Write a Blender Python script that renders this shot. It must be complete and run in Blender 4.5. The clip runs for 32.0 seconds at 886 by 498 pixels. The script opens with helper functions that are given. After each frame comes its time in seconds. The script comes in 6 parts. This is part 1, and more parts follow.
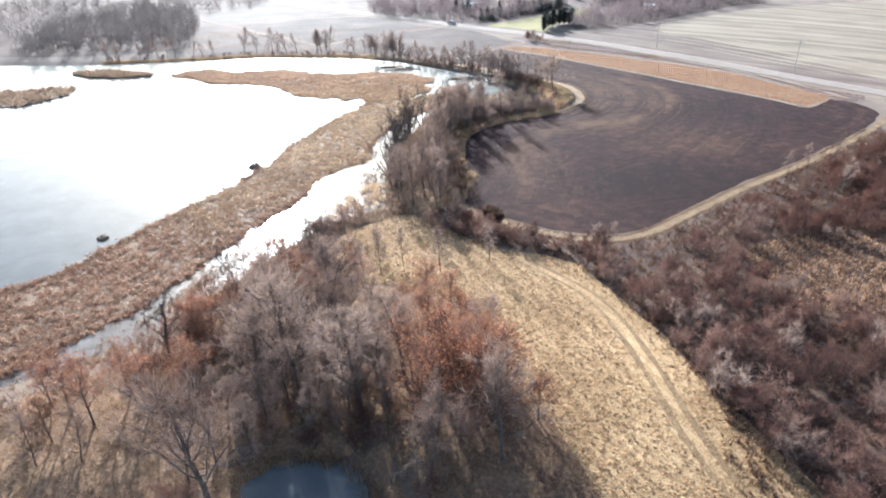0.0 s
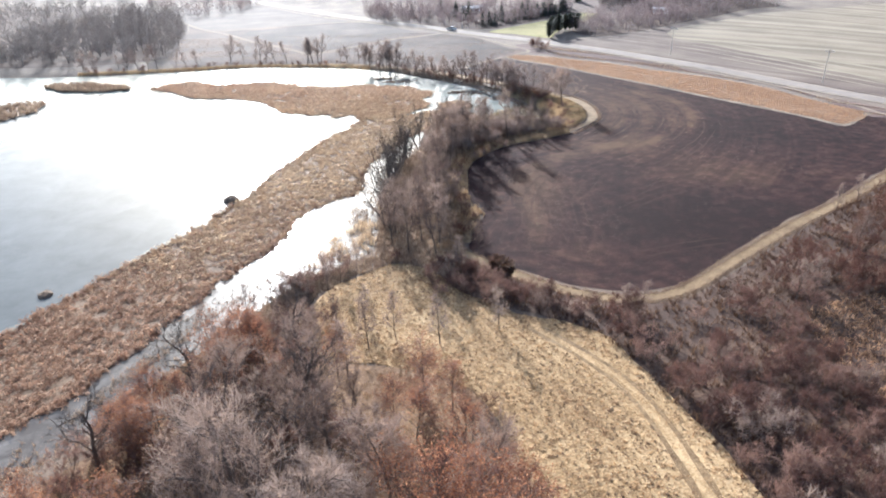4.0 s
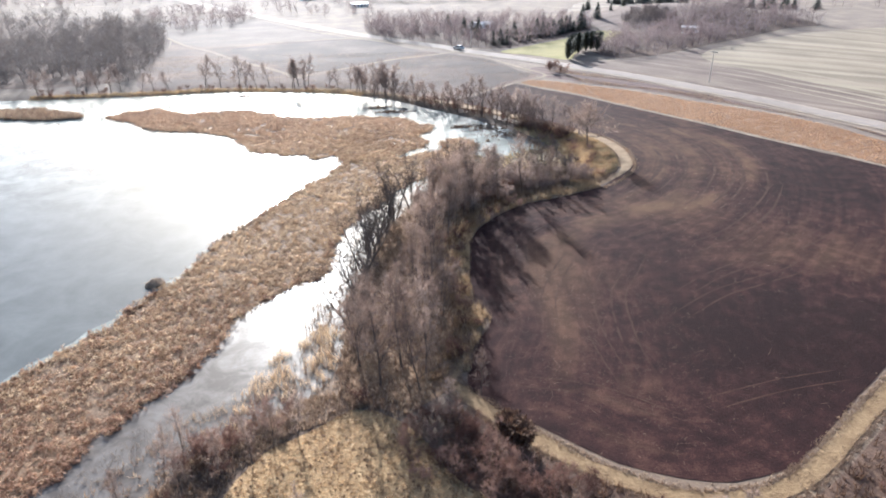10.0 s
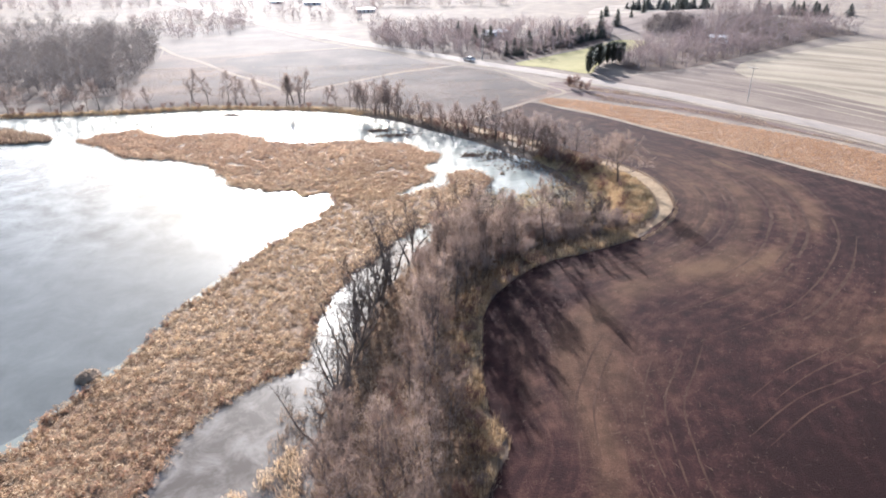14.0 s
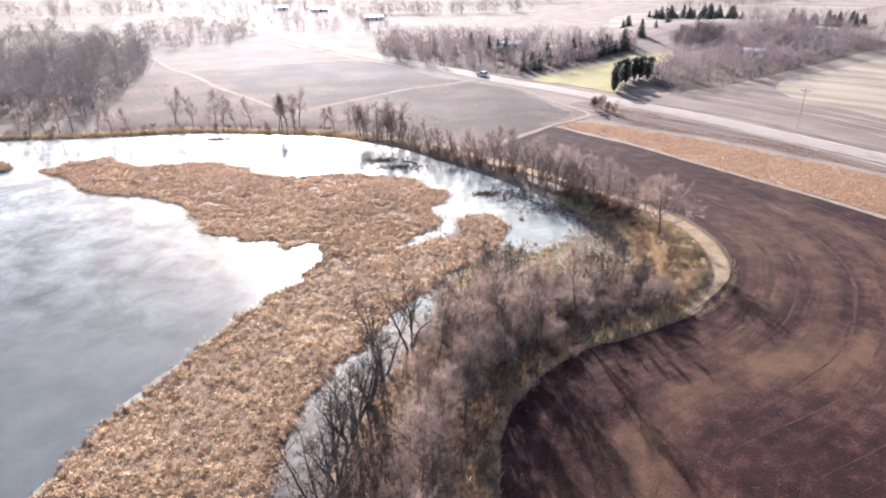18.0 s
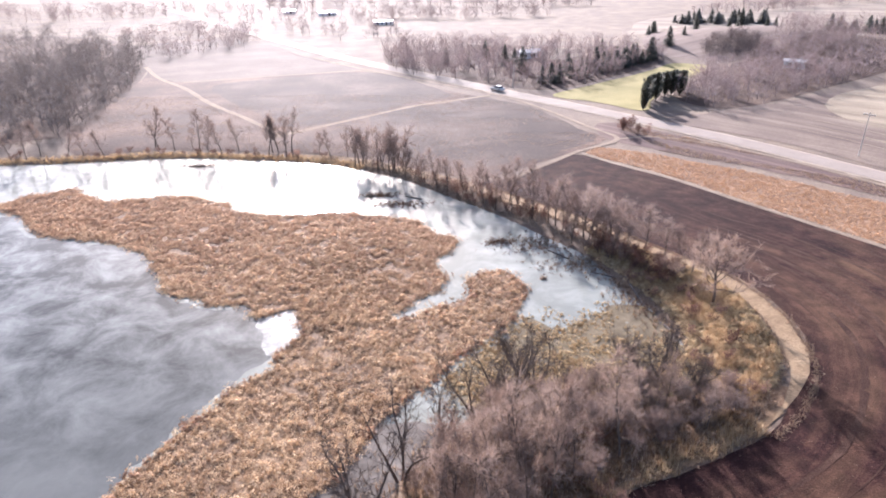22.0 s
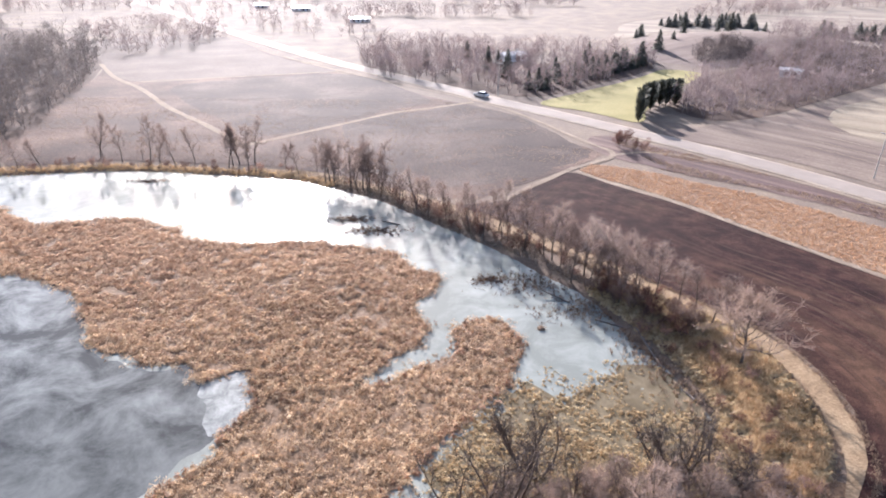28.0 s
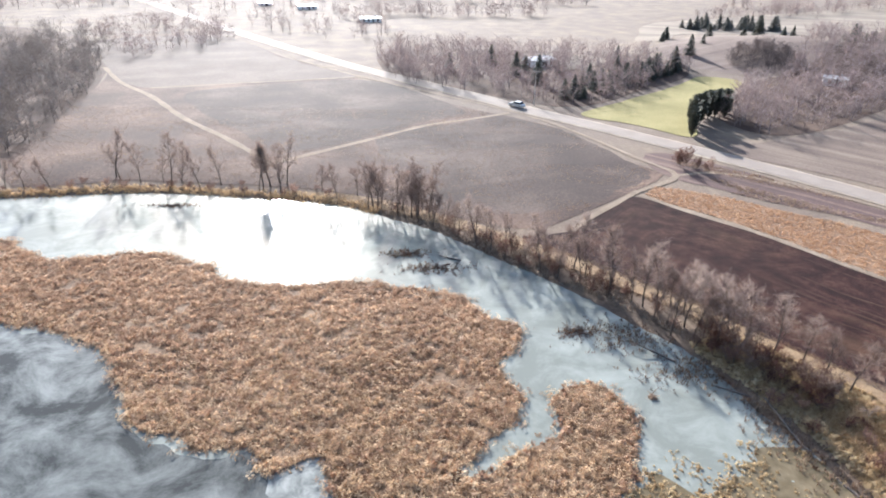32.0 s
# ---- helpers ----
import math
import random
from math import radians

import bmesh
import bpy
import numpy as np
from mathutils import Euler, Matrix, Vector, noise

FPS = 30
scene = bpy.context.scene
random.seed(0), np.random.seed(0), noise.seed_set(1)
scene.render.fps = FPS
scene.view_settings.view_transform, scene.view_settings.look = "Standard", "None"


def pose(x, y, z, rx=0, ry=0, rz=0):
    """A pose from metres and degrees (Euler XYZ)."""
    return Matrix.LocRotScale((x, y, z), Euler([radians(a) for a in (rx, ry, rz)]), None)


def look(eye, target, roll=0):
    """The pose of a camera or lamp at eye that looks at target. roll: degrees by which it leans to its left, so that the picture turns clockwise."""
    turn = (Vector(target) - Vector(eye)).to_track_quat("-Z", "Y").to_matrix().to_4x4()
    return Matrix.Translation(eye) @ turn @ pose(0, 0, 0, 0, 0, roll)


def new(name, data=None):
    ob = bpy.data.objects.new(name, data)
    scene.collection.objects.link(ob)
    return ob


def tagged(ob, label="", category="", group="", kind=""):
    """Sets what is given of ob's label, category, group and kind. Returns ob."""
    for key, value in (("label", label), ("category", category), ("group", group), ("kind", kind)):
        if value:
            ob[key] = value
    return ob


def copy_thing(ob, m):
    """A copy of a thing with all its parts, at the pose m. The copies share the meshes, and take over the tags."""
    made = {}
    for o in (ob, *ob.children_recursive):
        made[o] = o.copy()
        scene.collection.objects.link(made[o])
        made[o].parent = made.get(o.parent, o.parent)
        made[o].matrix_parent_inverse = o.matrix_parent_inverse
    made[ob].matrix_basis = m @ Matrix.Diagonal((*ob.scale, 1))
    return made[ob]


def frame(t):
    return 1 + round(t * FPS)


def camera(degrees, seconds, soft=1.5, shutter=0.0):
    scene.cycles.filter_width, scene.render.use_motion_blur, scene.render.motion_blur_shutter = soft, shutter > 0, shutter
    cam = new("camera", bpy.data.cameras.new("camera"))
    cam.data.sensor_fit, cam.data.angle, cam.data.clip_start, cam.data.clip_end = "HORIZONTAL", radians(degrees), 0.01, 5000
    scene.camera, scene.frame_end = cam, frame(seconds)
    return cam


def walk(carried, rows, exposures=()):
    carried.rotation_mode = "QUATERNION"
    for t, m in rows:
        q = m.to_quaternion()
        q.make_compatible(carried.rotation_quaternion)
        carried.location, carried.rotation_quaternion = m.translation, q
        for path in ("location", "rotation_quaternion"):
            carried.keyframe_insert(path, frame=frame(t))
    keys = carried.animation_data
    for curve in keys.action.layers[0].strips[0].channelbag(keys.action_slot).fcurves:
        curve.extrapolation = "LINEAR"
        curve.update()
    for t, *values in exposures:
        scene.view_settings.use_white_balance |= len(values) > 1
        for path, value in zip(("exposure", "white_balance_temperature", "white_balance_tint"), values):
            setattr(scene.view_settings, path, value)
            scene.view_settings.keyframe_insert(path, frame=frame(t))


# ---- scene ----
cam = camera(68.8, 32.0, soft=1.85)
PATH = [
    (0, (-1.794, -0.881, 44.312), (-1.696, 0.898, 43.403), -1.0),
    (0.5, (-1.646, 0.571, 44.286), (-1.548, 2.35, 43.377), -1.0),
    (1, (-1.48, 2.35, 44.298), (-1.383, 4.129, 43.389), -1.1),
    (1.5, (-1.336, 4.312, 44.285), (-1.24, 6.09, 43.376), -1.1),
    (2, (-1.151, 6.376, 44.312), (-1.057, 8.154, 43.402), -1.2),
    (2.5, (-0.959, 8.652, 44.258), (-0.866, 10.431, 43.348), -1.3),
    (4.5, (-0.395, 18.39, 44.521), (-0.297, 20.169, 43.612), -1.2),
    (5, (0.039, 20.904, 44.542), (0.136, 22.683, 43.634), -1.2),
    (5.5, (0.157, 23.374, 44.365), (0.256, 25.155, 43.461), -1.2),
    (6, (0.434, 26.211, 43.962), (0.534, 27.994, 43.062), -0.9),
    (6.5, (0.801, 28.962, 43.607), (0.899, 30.748, 42.711), -0.9),
    (7, (1.263, 31.839, 43.176), (1.359, 33.627, 42.285), -0.8),
    (7.5, (1.558, 34.459, 42.875), (1.653, 36.249, 41.988), -0.8),
    (8, (1.885, 37.142, 42.595), (1.977, 38.934, 41.711), -0.7),
    (8.5, (2.197, 39.799, 42.509), (2.286, 41.592, 41.626), -0.7),
    (9, (2.722, 42.168, 42.613), (2.803, 43.961, 41.731), -0.8),
    (9.5, (3.048, 44.816, 42.504), (3.124, 46.61, 41.624), -0.8),
    (10, (3.317, 47.359, 42.548), (3.389, 49.154, 41.668), -0.8),
    (10.5, (3.55, 49.884, 42.582), (3.619, 51.679, 41.703), -0.9),
    (11, (3.633, 52.505, 42.634), (3.699, 54.301, 41.754), -0.7),
    (11.5, (3.87, 55.041, 42.603), (3.933, 56.837, 41.726), -0.8),
    (12, (4.089, 57.532, 42.621), (4.147, 59.329, 41.744), -0.8),
    (12.5, (4.204, 60.14, 42.604), (4.258, 61.937, 41.728), -0.8),
    (13, (4.239, 62.641, 42.669), (4.292, 64.438, 41.793), -0.7),
    (13.5, (4.319, 65.204, 42.689), (4.369, 67.002, 41.813), -0.7),
    (14, (4.493, 67.75, 42.781), (4.538, 69.548, 41.905), -0.8),
    (14.5, (4.644, 70.3, 42.849), (4.685, 72.099, 41.974), -0.8),
    (16.5, (4.802, 80.576, 42.957), (4.83, 82.376, 42.087), -0.7),
    (17, (5.182, 83.315, 42.898), (5.203, 85.116, 42.028), -0.7),
    (17.5, (5.254, 85.911, 42.852), (5.272, 87.713, 41.984), -0.7),
    (18, (5.464, 88.581, 42.807), (5.477, 90.384, 41.941), -0.7),
    (18.5, (5.596, 91.036, 42.897), (5.602, 92.839, 42.033), -0.7),
    (19, (5.536, 93.681, 43.075), (5.541, 95.483, 42.208), -0.6),
    (19.5, (5.81, 96.261, 43.109), (5.808, 98.063, 42.243), -0.7),
    (20, (5.954, 98.635, 43.221), (5.947, 100.437, 42.354), -0.7),
    (20.5, (6.033, 101.102, 43.142), (6.023, 102.905, 42.277), -0.7),
    (21, (6.284, 103.601, 43.141), (6.267, 105.404, 42.276), -0.7),
    (21.5, (6.478, 106.053, 43.26), (6.455, 107.856, 42.394), -0.8),
    (22, (6.61, 108.553, 43.24), (6.583, 110.356, 42.374), -0.8),
    (22.5, (6.814, 111.156, 43.234), (6.78, 112.958, 42.368), -0.8),
    (23, (6.844, 113.706, 43.228), (6.808, 115.508, 42.361), -0.7),
    (23.5, (7.01, 115.918, 43.346), (6.969, 117.721, 42.479), -0.7),
    (24, (7.169, 117.466, 43.291), (7.125, 119.267, 42.424), -0.7),
    (24.5, (7.534, 118.213, 43.256), (7.49, 120.015, 42.388), -0.7),
    (25, (7.683, 118.43, 43.19), (7.648, 120.232, 42.322), -0.6),
    (25.5, (7.87, 118.468, 43.251), (7.847, 120.269, 42.38), -0.5),
    (27.5, (6.663, 121.788, 42.797), (6.698, 123.587, 41.923), 0.5),
    (28, (5.805, 123.053, 42.664), (5.851, 124.851, 41.789), 0.6),
    (28.5, (4.652, 124.616, 42.692), (4.708, 126.412, 41.813), 0.7),
    (29, (3.469, 126.149, 42.695), (3.533, 127.944, 41.815), 0.8),
    (29.5, (2.069, 127.997, 42.684), (2.14, 129.791, 41.802), 0.8),
    (30, (0.525, 129.81, 42.707), (0.602, 131.603, 41.824), 0.9),
    (30.5, (-0.871, 131.561, 42.795), (-0.792, 133.353, 41.911), 0.9),
    (31, (-2.376, 133.419, 43.006), (-2.295, 135.211, 42.121), 0.8),
    (31.5, (-3.5, 134.945, 43.232), (-3.419, 136.736, 42.347), 0.9),
    (32, (-4.835, 136.027, 43.22), (-4.761, 137.819, 42.335), 1.1),
]
walk(cam, [(t, look(eye, target, roll)) for t, eye, target, roll in PATH],
     ((0, 1.66, 5340, 6), (3, 1.58, 5370, 7), (6, 1.50, 5420, 7), (9, 1.51, 5470, 8), (14, 1.68, 5600, 11), (20, 1.76, 5740, 19), (25.5, 1.64, 5780, 23), (28, 1.66, 5720, 17), (32, 1.62, 5620, 9)))

# ---- world, sun ----
SUN_AZ, SUN_EL = 12.5, 21.0          # degrees left of +y, and above the horizon
world = bpy.data.worlds.new("sky")
scene.world = world
world.use_nodes = True
wn = world.node_tree
sky = wn.nodes.new("ShaderNodeTexSky")
sky.sky_type, sky.sun_disc = "NISHITA", False
sky.sun_elevation, sky.sun_rotation = radians(SUN_EL), radians(-SUN_AZ)
sky.air_density, sky.dust_density, sky.ozone_density = 0.95, 2.1, 1.0
wn.links.new(sky.outputs["Color"], wn.nodes["Background"].inputs["Color"])
wn.nodes["Background"].inputs["Strength"].default_value = 0.098
sun_data = bpy.data.lights.new("sun", "SUN")
sun_data.energy, sun_data.angle, sun_data.color = 4.9, radians(0.6), (1.0, 0.92, 0.82)
sun = new("sun", sun_data)
ca, sa = math.cos(radians(SUN_AZ)), math.sin(radians(SUN_AZ))
sun.matrix_world = look((-sa * 900, ca * 900, 900 * math.tan(radians(SUN_EL))), (0, 0, 0))

from mathutils.geometry import delaunay_2d_cdt

# ---- materials ----
def material(name, stops, scale=1.0, fine=8.0, rough=0.9, bump=0.3, per="position", thin=0.0, spec=0.3, sheen=0.0, detail=6.0, blend=0.45):
    """A matt natural surface: colours mixed by noise at two scales, or one colour for each blade."""
    m = bpy.data.materials.new(name)
    m.use_nodes = True
    n, l = m.node_tree.nodes, m.node_tree.links
    bsdf = n["Principled BSDF"]
    bsdf.inputs["Roughness"].default_value = rough
    bsdf.inputs["Specular IOR Level"].default_value = spec
    # Sheen pales what is seen at a grazing angle, in place of haze.
    bsdf.inputs["Sheen Weight"].default_value = sheen
    bsdf.inputs["Sheen Roughness"].default_value = 0.6
    ramp = n.new("ShaderNodeValToRGB")
    while len(ramp.color_ramp.elements) < len(stops):
        ramp.color_ramp.elements.new(0.5)
    for e, (at, c) in zip(ramp.color_ramp.elements, stops):
        e.position, e.color = at, (*c, 1)
    geo = n.new("ShaderNodeNewGeometry")
    big = n.new("ShaderNodeTexNoise")
    big.inputs["Scale"].default_value, big.inputs["Detail"].default_value = scale, detail
    l.new(geo.outputs["Position"], big.inputs["Vector"])
    small = n.new("ShaderNodeTexNoise")
    small.inputs["Scale"].default_value, small.inputs["Detail"].default_value = fine, 5.0
    l.new(geo.outputs["Position"], small.inputs["Vector"])
    mix = n.new("ShaderNodeMix")
    mix.inputs[0].default_value = blend
    l.new(big.outputs["Fac"], mix.inputs[2])
    if per == "island":
        l.new(geo.outputs["Random Per Island"], mix.inputs[3])
    elif per == "object":
        info = n.new("ShaderNodeObjectInfo")
        l.new(info.outputs["Random"], mix.inputs[3])
    else:
        l.new(small.outputs["Fac"], mix.inputs[3])
    l.new(mix.outputs[0], ramp.inputs["Fac"])
    l.new(ramp.outputs["Color"], bsdf.inputs["Base Color"])
    if bump:
        b = n.new("ShaderNodeBump")
        b.inputs["Strength"].default_value, b.inputs["Distance"].default_value = bump, 0.15
        l.new(small.outputs["Fac"], b.inputs["Height"])
        l.new(b.outputs["Normal"], bsdf.inputs["Normal"])
    if thin:
        t, both = n.new("ShaderNodeBsdfTranslucent"), n.new("ShaderNodeMixShader")
        l.new(ramp.outputs["Color"], t.inputs["Color"])
        both.inputs[0].default_value = thin
        l.new(bsdf.outputs[0], both.inputs[1])
        l.new(t.outputs[0], both.inputs[2])
        l.new(both.outputs[0], n["Material Output"].inputs["Surface"])
    return m


def furrowed(name, stops, pitch, strength=0.5, twist=3.0, fine=2.2):
    """Worked soil or mown stubble: bands that run along the mesh's own 'lane' attribute, over the two scales of noise."""
    m = material(name, stops, 0.06, fine, 0.92, 0.5, spec=0.2)
    n, l = m.node_tree.nodes, m.node_tree.links
    at = n.new("ShaderNodeAttribute")
    at.attribute_name = "lane"
    geo = n.new("ShaderNodeNewGeometry")
    warp = n.new("ShaderNodeTexNoise")
    warp.inputs["Scale"].default_value, warp.inputs["Detail"].default_value = 0.05, 3
    l.new(geo.outputs["Position"], warp.inputs["Vector"])
    add = n.new("ShaderNodeMath")
    add.operation = "MULTIPLY_ADD"
    l.new(warp.outputs["Fac"], add.inputs[0])
    add.inputs[1].default_value = twist
    l.new(at.outputs["Fac"], add.inputs[2])
    line = n.new("ShaderNodeTexNoise")
    line.noise_dimensions = "1D"
    line.inputs["Scale"].default_value, line.inputs["Detail"].default_value = 1 / pitch, 4
    l.new(add.outputs[0], line.inputs["W"])
    mix = [x for x in n if x.bl_idname == "ShaderNodeMix"][0]
    ramp = [x for x in n if x.bl_idname == "ShaderNodeValToRGB"][0]
    two = n.new("ShaderNodeMix")
    two.inputs[0].default_value = strength
    l.new(mix.outputs[0], two.inputs[2])
    l.new(line.outputs["Fac"], two.inputs[3])
    l.new(two.outputs[0], ramp.inputs["Fac"])
    return m


def water_material(name, dark, pale, size=0.09, smooth=(0.10, 0.22), swirl=0.5, edge=(0.42, 0.66), calm=0.0, dull=0.22, shine=0.4):
    """Still water under a skin of thin ice: a smooth mirror with paler, duller patches; a share of it is fine hoar that spreads the sun's glint."""
    m = bpy.data.materials.new(name)
    m.use_nodes = True
    n, l = m.node_tree.nodes, m.node_tree.links
    b, hoar, both = n["Principled BSDF"], n.new("ShaderNodeBsdfPrincipled"), n.new("ShaderNodeMixShader")
    geo = n.new("ShaderNodeNewGeometry")
    patch = n.new("ShaderNodeTexNoise")
    patch.inputs["Scale"].default_value, patch.inputs["Detail"].default_value = size, 9
    patch.inputs["Distortion"].default_value, patch.inputs["Roughness"].default_value = swirl, 0.7
    l.new(geo.outputs["Position"], patch.inputs["Vector"])
    fac = patch.outputs["Fac"]
    if calm:
        axes, more, centred, spread = n.new("ShaderNodeSeparateXYZ"), n.new("ShaderNodeMapRange"), n.new("ShaderNodeMath"), n.new("ShaderNodeMath")
        l.new(geo.outputs["Position"], axes.inputs[0])
        l.new(axes.outputs["Y"], more.inputs[0])
        more.inputs[1].default_value, more.inputs[2].default_value = 150, 205
        more.inputs[3].default_value, more.inputs[4].default_value = calm, 1.0
        centred.operation, spread.operation = "SUBTRACT", "MULTIPLY_ADD"
        l.new(fac, centred.inputs[0])
        centred.inputs[1].default_value = 0.5
        l.new(centred.outputs[0], spread.inputs[0])
        l.new(more.outputs[0], spread.inputs[1])
        spread.inputs[2].default_value = 0.5
        fac = spread.outputs[0]
    col = n.new("ShaderNodeValToRGB")
    for e, (at, c) in zip(col.color_ramp.elements, zip(edge, (dark, pale))):
        e.position, e.color = at, (*c, 1)
    l.new(fac, col.inputs["Fac"])
    ro = n.new("ShaderNodeMapRange")
    ro.inputs[1].default_value, ro.inputs[2].default_value = edge
    ro.inputs[3].default_value, ro.inputs[4].default_value = smooth
    l.new(fac, ro.inputs[0])
    l.new(ro.outputs[0], b.inputs["Roughness"])
    hoar.inputs["Roughness"].default_value = 0.27
    rip = n.new("ShaderNodeTexNoise")
    rip.inputs["Scale"].default_value, rip.inputs["Detail"].default_value = 1.6, 4
    l.new(geo.outputs["Position"], rip.inputs["Vector"])
    bu = n.new("ShaderNodeBump")
    bu.inputs["Strength"].default_value, bu.inputs["Distance"].default_value = 0.05, 0.05
    l.new(rip.outputs["Fac"], bu.inputs["Height"])
    for x in (b, hoar):
        x.inputs["IOR"].default_value = 1.33
        x.inputs["Specular IOR Level"].default_value = shine
        x.inputs["Specular Tint"].default_value = (1.0, 0.94, 0.85, 1)
        l.new(col.outputs["Color"], x.inputs["Base Color"])
        l.new(bu.outputs["Normal"], x.inputs["Normal"])
    both.inputs[0].default_value = dull
    l.new(b.outputs[0], both.inputs[1])
    l.new(hoar.outputs[0], both.inputs[2])
    l.new(both.outputs[0], n["Material Output"].inputs["Surface"])
    return m


M_WATER = water_material("lake water and thin ice", (0.045, 0.047, 0.045), (0.23, 0.235, 0.22), 0.15, (0.04, 0.12), 0.35, (0.44, 0.61), 0.12, dull=0.16, shine=0.26)
M_CHANNEL = water_material("grey ice over dark shallows", (0.085, 0.069, 0.056), (0.185, 0.162, 0.14), 0.3, (0.09, 0.18), shine=0.6)
M_ICE = water_material("pale ice on shallow water", (0.19, 0.197, 0.17), (0.30, 0.312, 0.275), 0.16, (0.03, 0.10), dull=0.14, shine=0.34)
M_THINICE = water_material("thin frosted ice", (0.14, 0.145, 0.135), (0.30, 0.305, 0.28), 0.5, (0.06, 0.14), 0.6, (0.4, 0.62))
M_GROUND = material("dormant grass and leaf litter", ((0.3, (0.08, 0.050, 0.033)), (0.5, (0.138, 0.092, 0.06)), (0.7, (0.23, 0.165, 0.10))), 0.12, 3.0, 0.95, 0.6, sheen=0.05)
M_PRAIRIE = furrowed("dark dormant prairie", ((0.37, (0.040, 0.023, 0.018)), (0.5, (0.086, 0.052, 0.039)), (0.64, (0.20, 0.130, 0.093))), 9.0, 0.12, 14.0)
M_FAINT = furrowed("faint beige stubble", ((0.35, (0.075, 0.052, 0.042)), (0.5, (0.125, 0.092, 0.073)), (0.66, (0.20, 0.152, 0.12))), 12.0, 0.18, 14.0)
M_BURNT = furrowed("blackened prairie stubble", ((0.36, (0.030, 0.019, 0.016)), (0.5, (0.058, 0.037, 0.030)), (0.66, (0.15, 0.11, 0.087))), 7.0, 0.15, 14.0)
M_FIELD = furrowed("worked dark soil with stubble", ((0.36, (0.0130, 0.0045, 0.0044)), (0.5, (0.029, 0.0108, 0.0096)), (0.66, (0.084, 0.039, 0.027))), 0.7, 0.16, 1.5, 6.0)
M_BAND = material("pale turned stubble", ((0.3, (0.026, 0.0125, 0.0095)), (0.5, (0.052, 0.027, 0.019)), (0.7, (0.10, 0.058, 0.040))), 0.4, 5.0, 0.95, 0.5, spec=0.1)
[x for x in M_FIELD.node_tree.nodes if x.bl_idname == "ShaderNodeTexNoise"][0].inputs["Scale"].default_value = 0.5
M_FIELD.node_tree.nodes["Principled BSDF"].inputs["Specular IOR Level"].default_value = 0.10
n, l = M_FIELD.node_tree.nodes, M_FIELD.node_tree.links
ramp = [x for x in n if x.bl_idname == "ShaderNodeValToRGB"][0]
tone, lift, olive = n.new("ShaderNodeAttribute"), n.new("ShaderNodeMath"), n.new("ShaderNodeMix")
tone.attribute_name, lift.operation, olive.data_type = "tone", "MULTIPLY_ADD", "RGBA"
l.new(tone.outputs["Fac"], lift.inputs[0])
lift.inputs[1].default_value = 0.10
l.new(ramp.inputs["Fac"].links[0].from_socket, lift.inputs[2])
l.new(lift.outputs[0], ramp.inputs["Fac"])
share = n.new("ShaderNodeMath")
share.operation, share.use_clamp = "MULTIPLY", True
share.inputs[1].default_value = 0.3
l.new(tone.outputs["Fac"], share.inputs[0])
l.new(share.outputs[0], olive.inputs[0])
l.new(ramp.outputs["Color"], olive.inputs[6])
olive.inputs[7].default_value = (0.125, 0.078, 0.038, 1)
l.new(olive.outputs[2], n["Principled BSDF"].inputs["Base Color"])
M_LANE = furrowed("mown straw-coloured grass", ((0.37, (0.13, 0.074, 0.033)), (0.5, (0.30, 0.196, 0.095)), (0.61, (0.47, 0.33, 0.178))), 1.1, 0.2, 3.0, 4.5)
M_TRAIL = material("mown yellow trail grass", ((0.3, (0.10, 0.058, 0.028)), (0.5, (0.19, 0.121, 0.059)), (0.7, (0.285, 0.195, 0.104))), 0.5, 3.5, 0.95, 0.6)
M_PALETRAIL = material("pale mown trail grass", ((0.3, (0.135, 0.084, 0.044)), (0.5, (0.245, 0.163, 0.09)), (0.7, (0.35, 0.25, 0.147))), 0.5, 3.5, 0.95, 0.6)
M_ORANGE = material("russet prairie soil and grass", ((0.3, (0.16, 0.092, 0.053)), (0.5, (0.225, 0.134, 0.077)), (0.7, (0.30, 0.187, 0.11))), 0.15, 2.0, 0.95, 0.5)
M_TAN = furrowed("pale harvested field", ((0.3, (0.13, 0.097, 0.068)), (0.5, (0.235, 0.185, 0.127)), (0.7, (0.36, 0.295, 0.21))), 6.0, 0.5)
M_LAWN = material("green winter lawn", ((0.3, (0.17, 0.142, 0.042)), (0.5, (0.235, 0.197, 0.066)), (0.7, (0.32, 0.265, 0.105))), 0.1, 2.0, 0.95, 0.3)
M_MUD = material("wet reed mat and mud", ((0.3, (0.08, 0.045, 0.024)), (0.5, (0.165, 0.098, 0.052)), (0.7, (0.28, 0.18, 0.096))), 0.12, 4.0, 0.85, 0.6)
M_ROAD = material("pale worn asphalt", ((0.3, (0.23, 0.185, 0.152)), (0.7, (0.32, 0.265, 0.22))), 0.3, 6.0, 0.85, 0.08, spec=0.15)
M_GRAVEL = material("pale gravel and dead verge grass", ((0.3, (0.24, 0.18, 0.13)), (0.7, (0.45, 0.37, 0.28))), 0.4, 5.0, 0.9, 0.3)
M_REED = material("dry reed blades", ((0.22, (0.22, 0.118, 0.073)), (0.5, (0.53, 0.342, 0.215)), (0.78, (0.79, 0.60, 0.415))), 0.045, 2.0, 0.8, 0, "island", 0.5, blend=0.55, detail=3.0)
M_SOUTHREED = material("dark red-brown sedge blades", ((0.22, (0.155, 0.078, 0.047)), (0.5, (0.39, 0.225, 0.138)), (0.78, (0.62, 0.42, 0.28))), 0.045, 2.0, 0.8, 0, "island", 0.5, blend=0.55, detail=3.0)
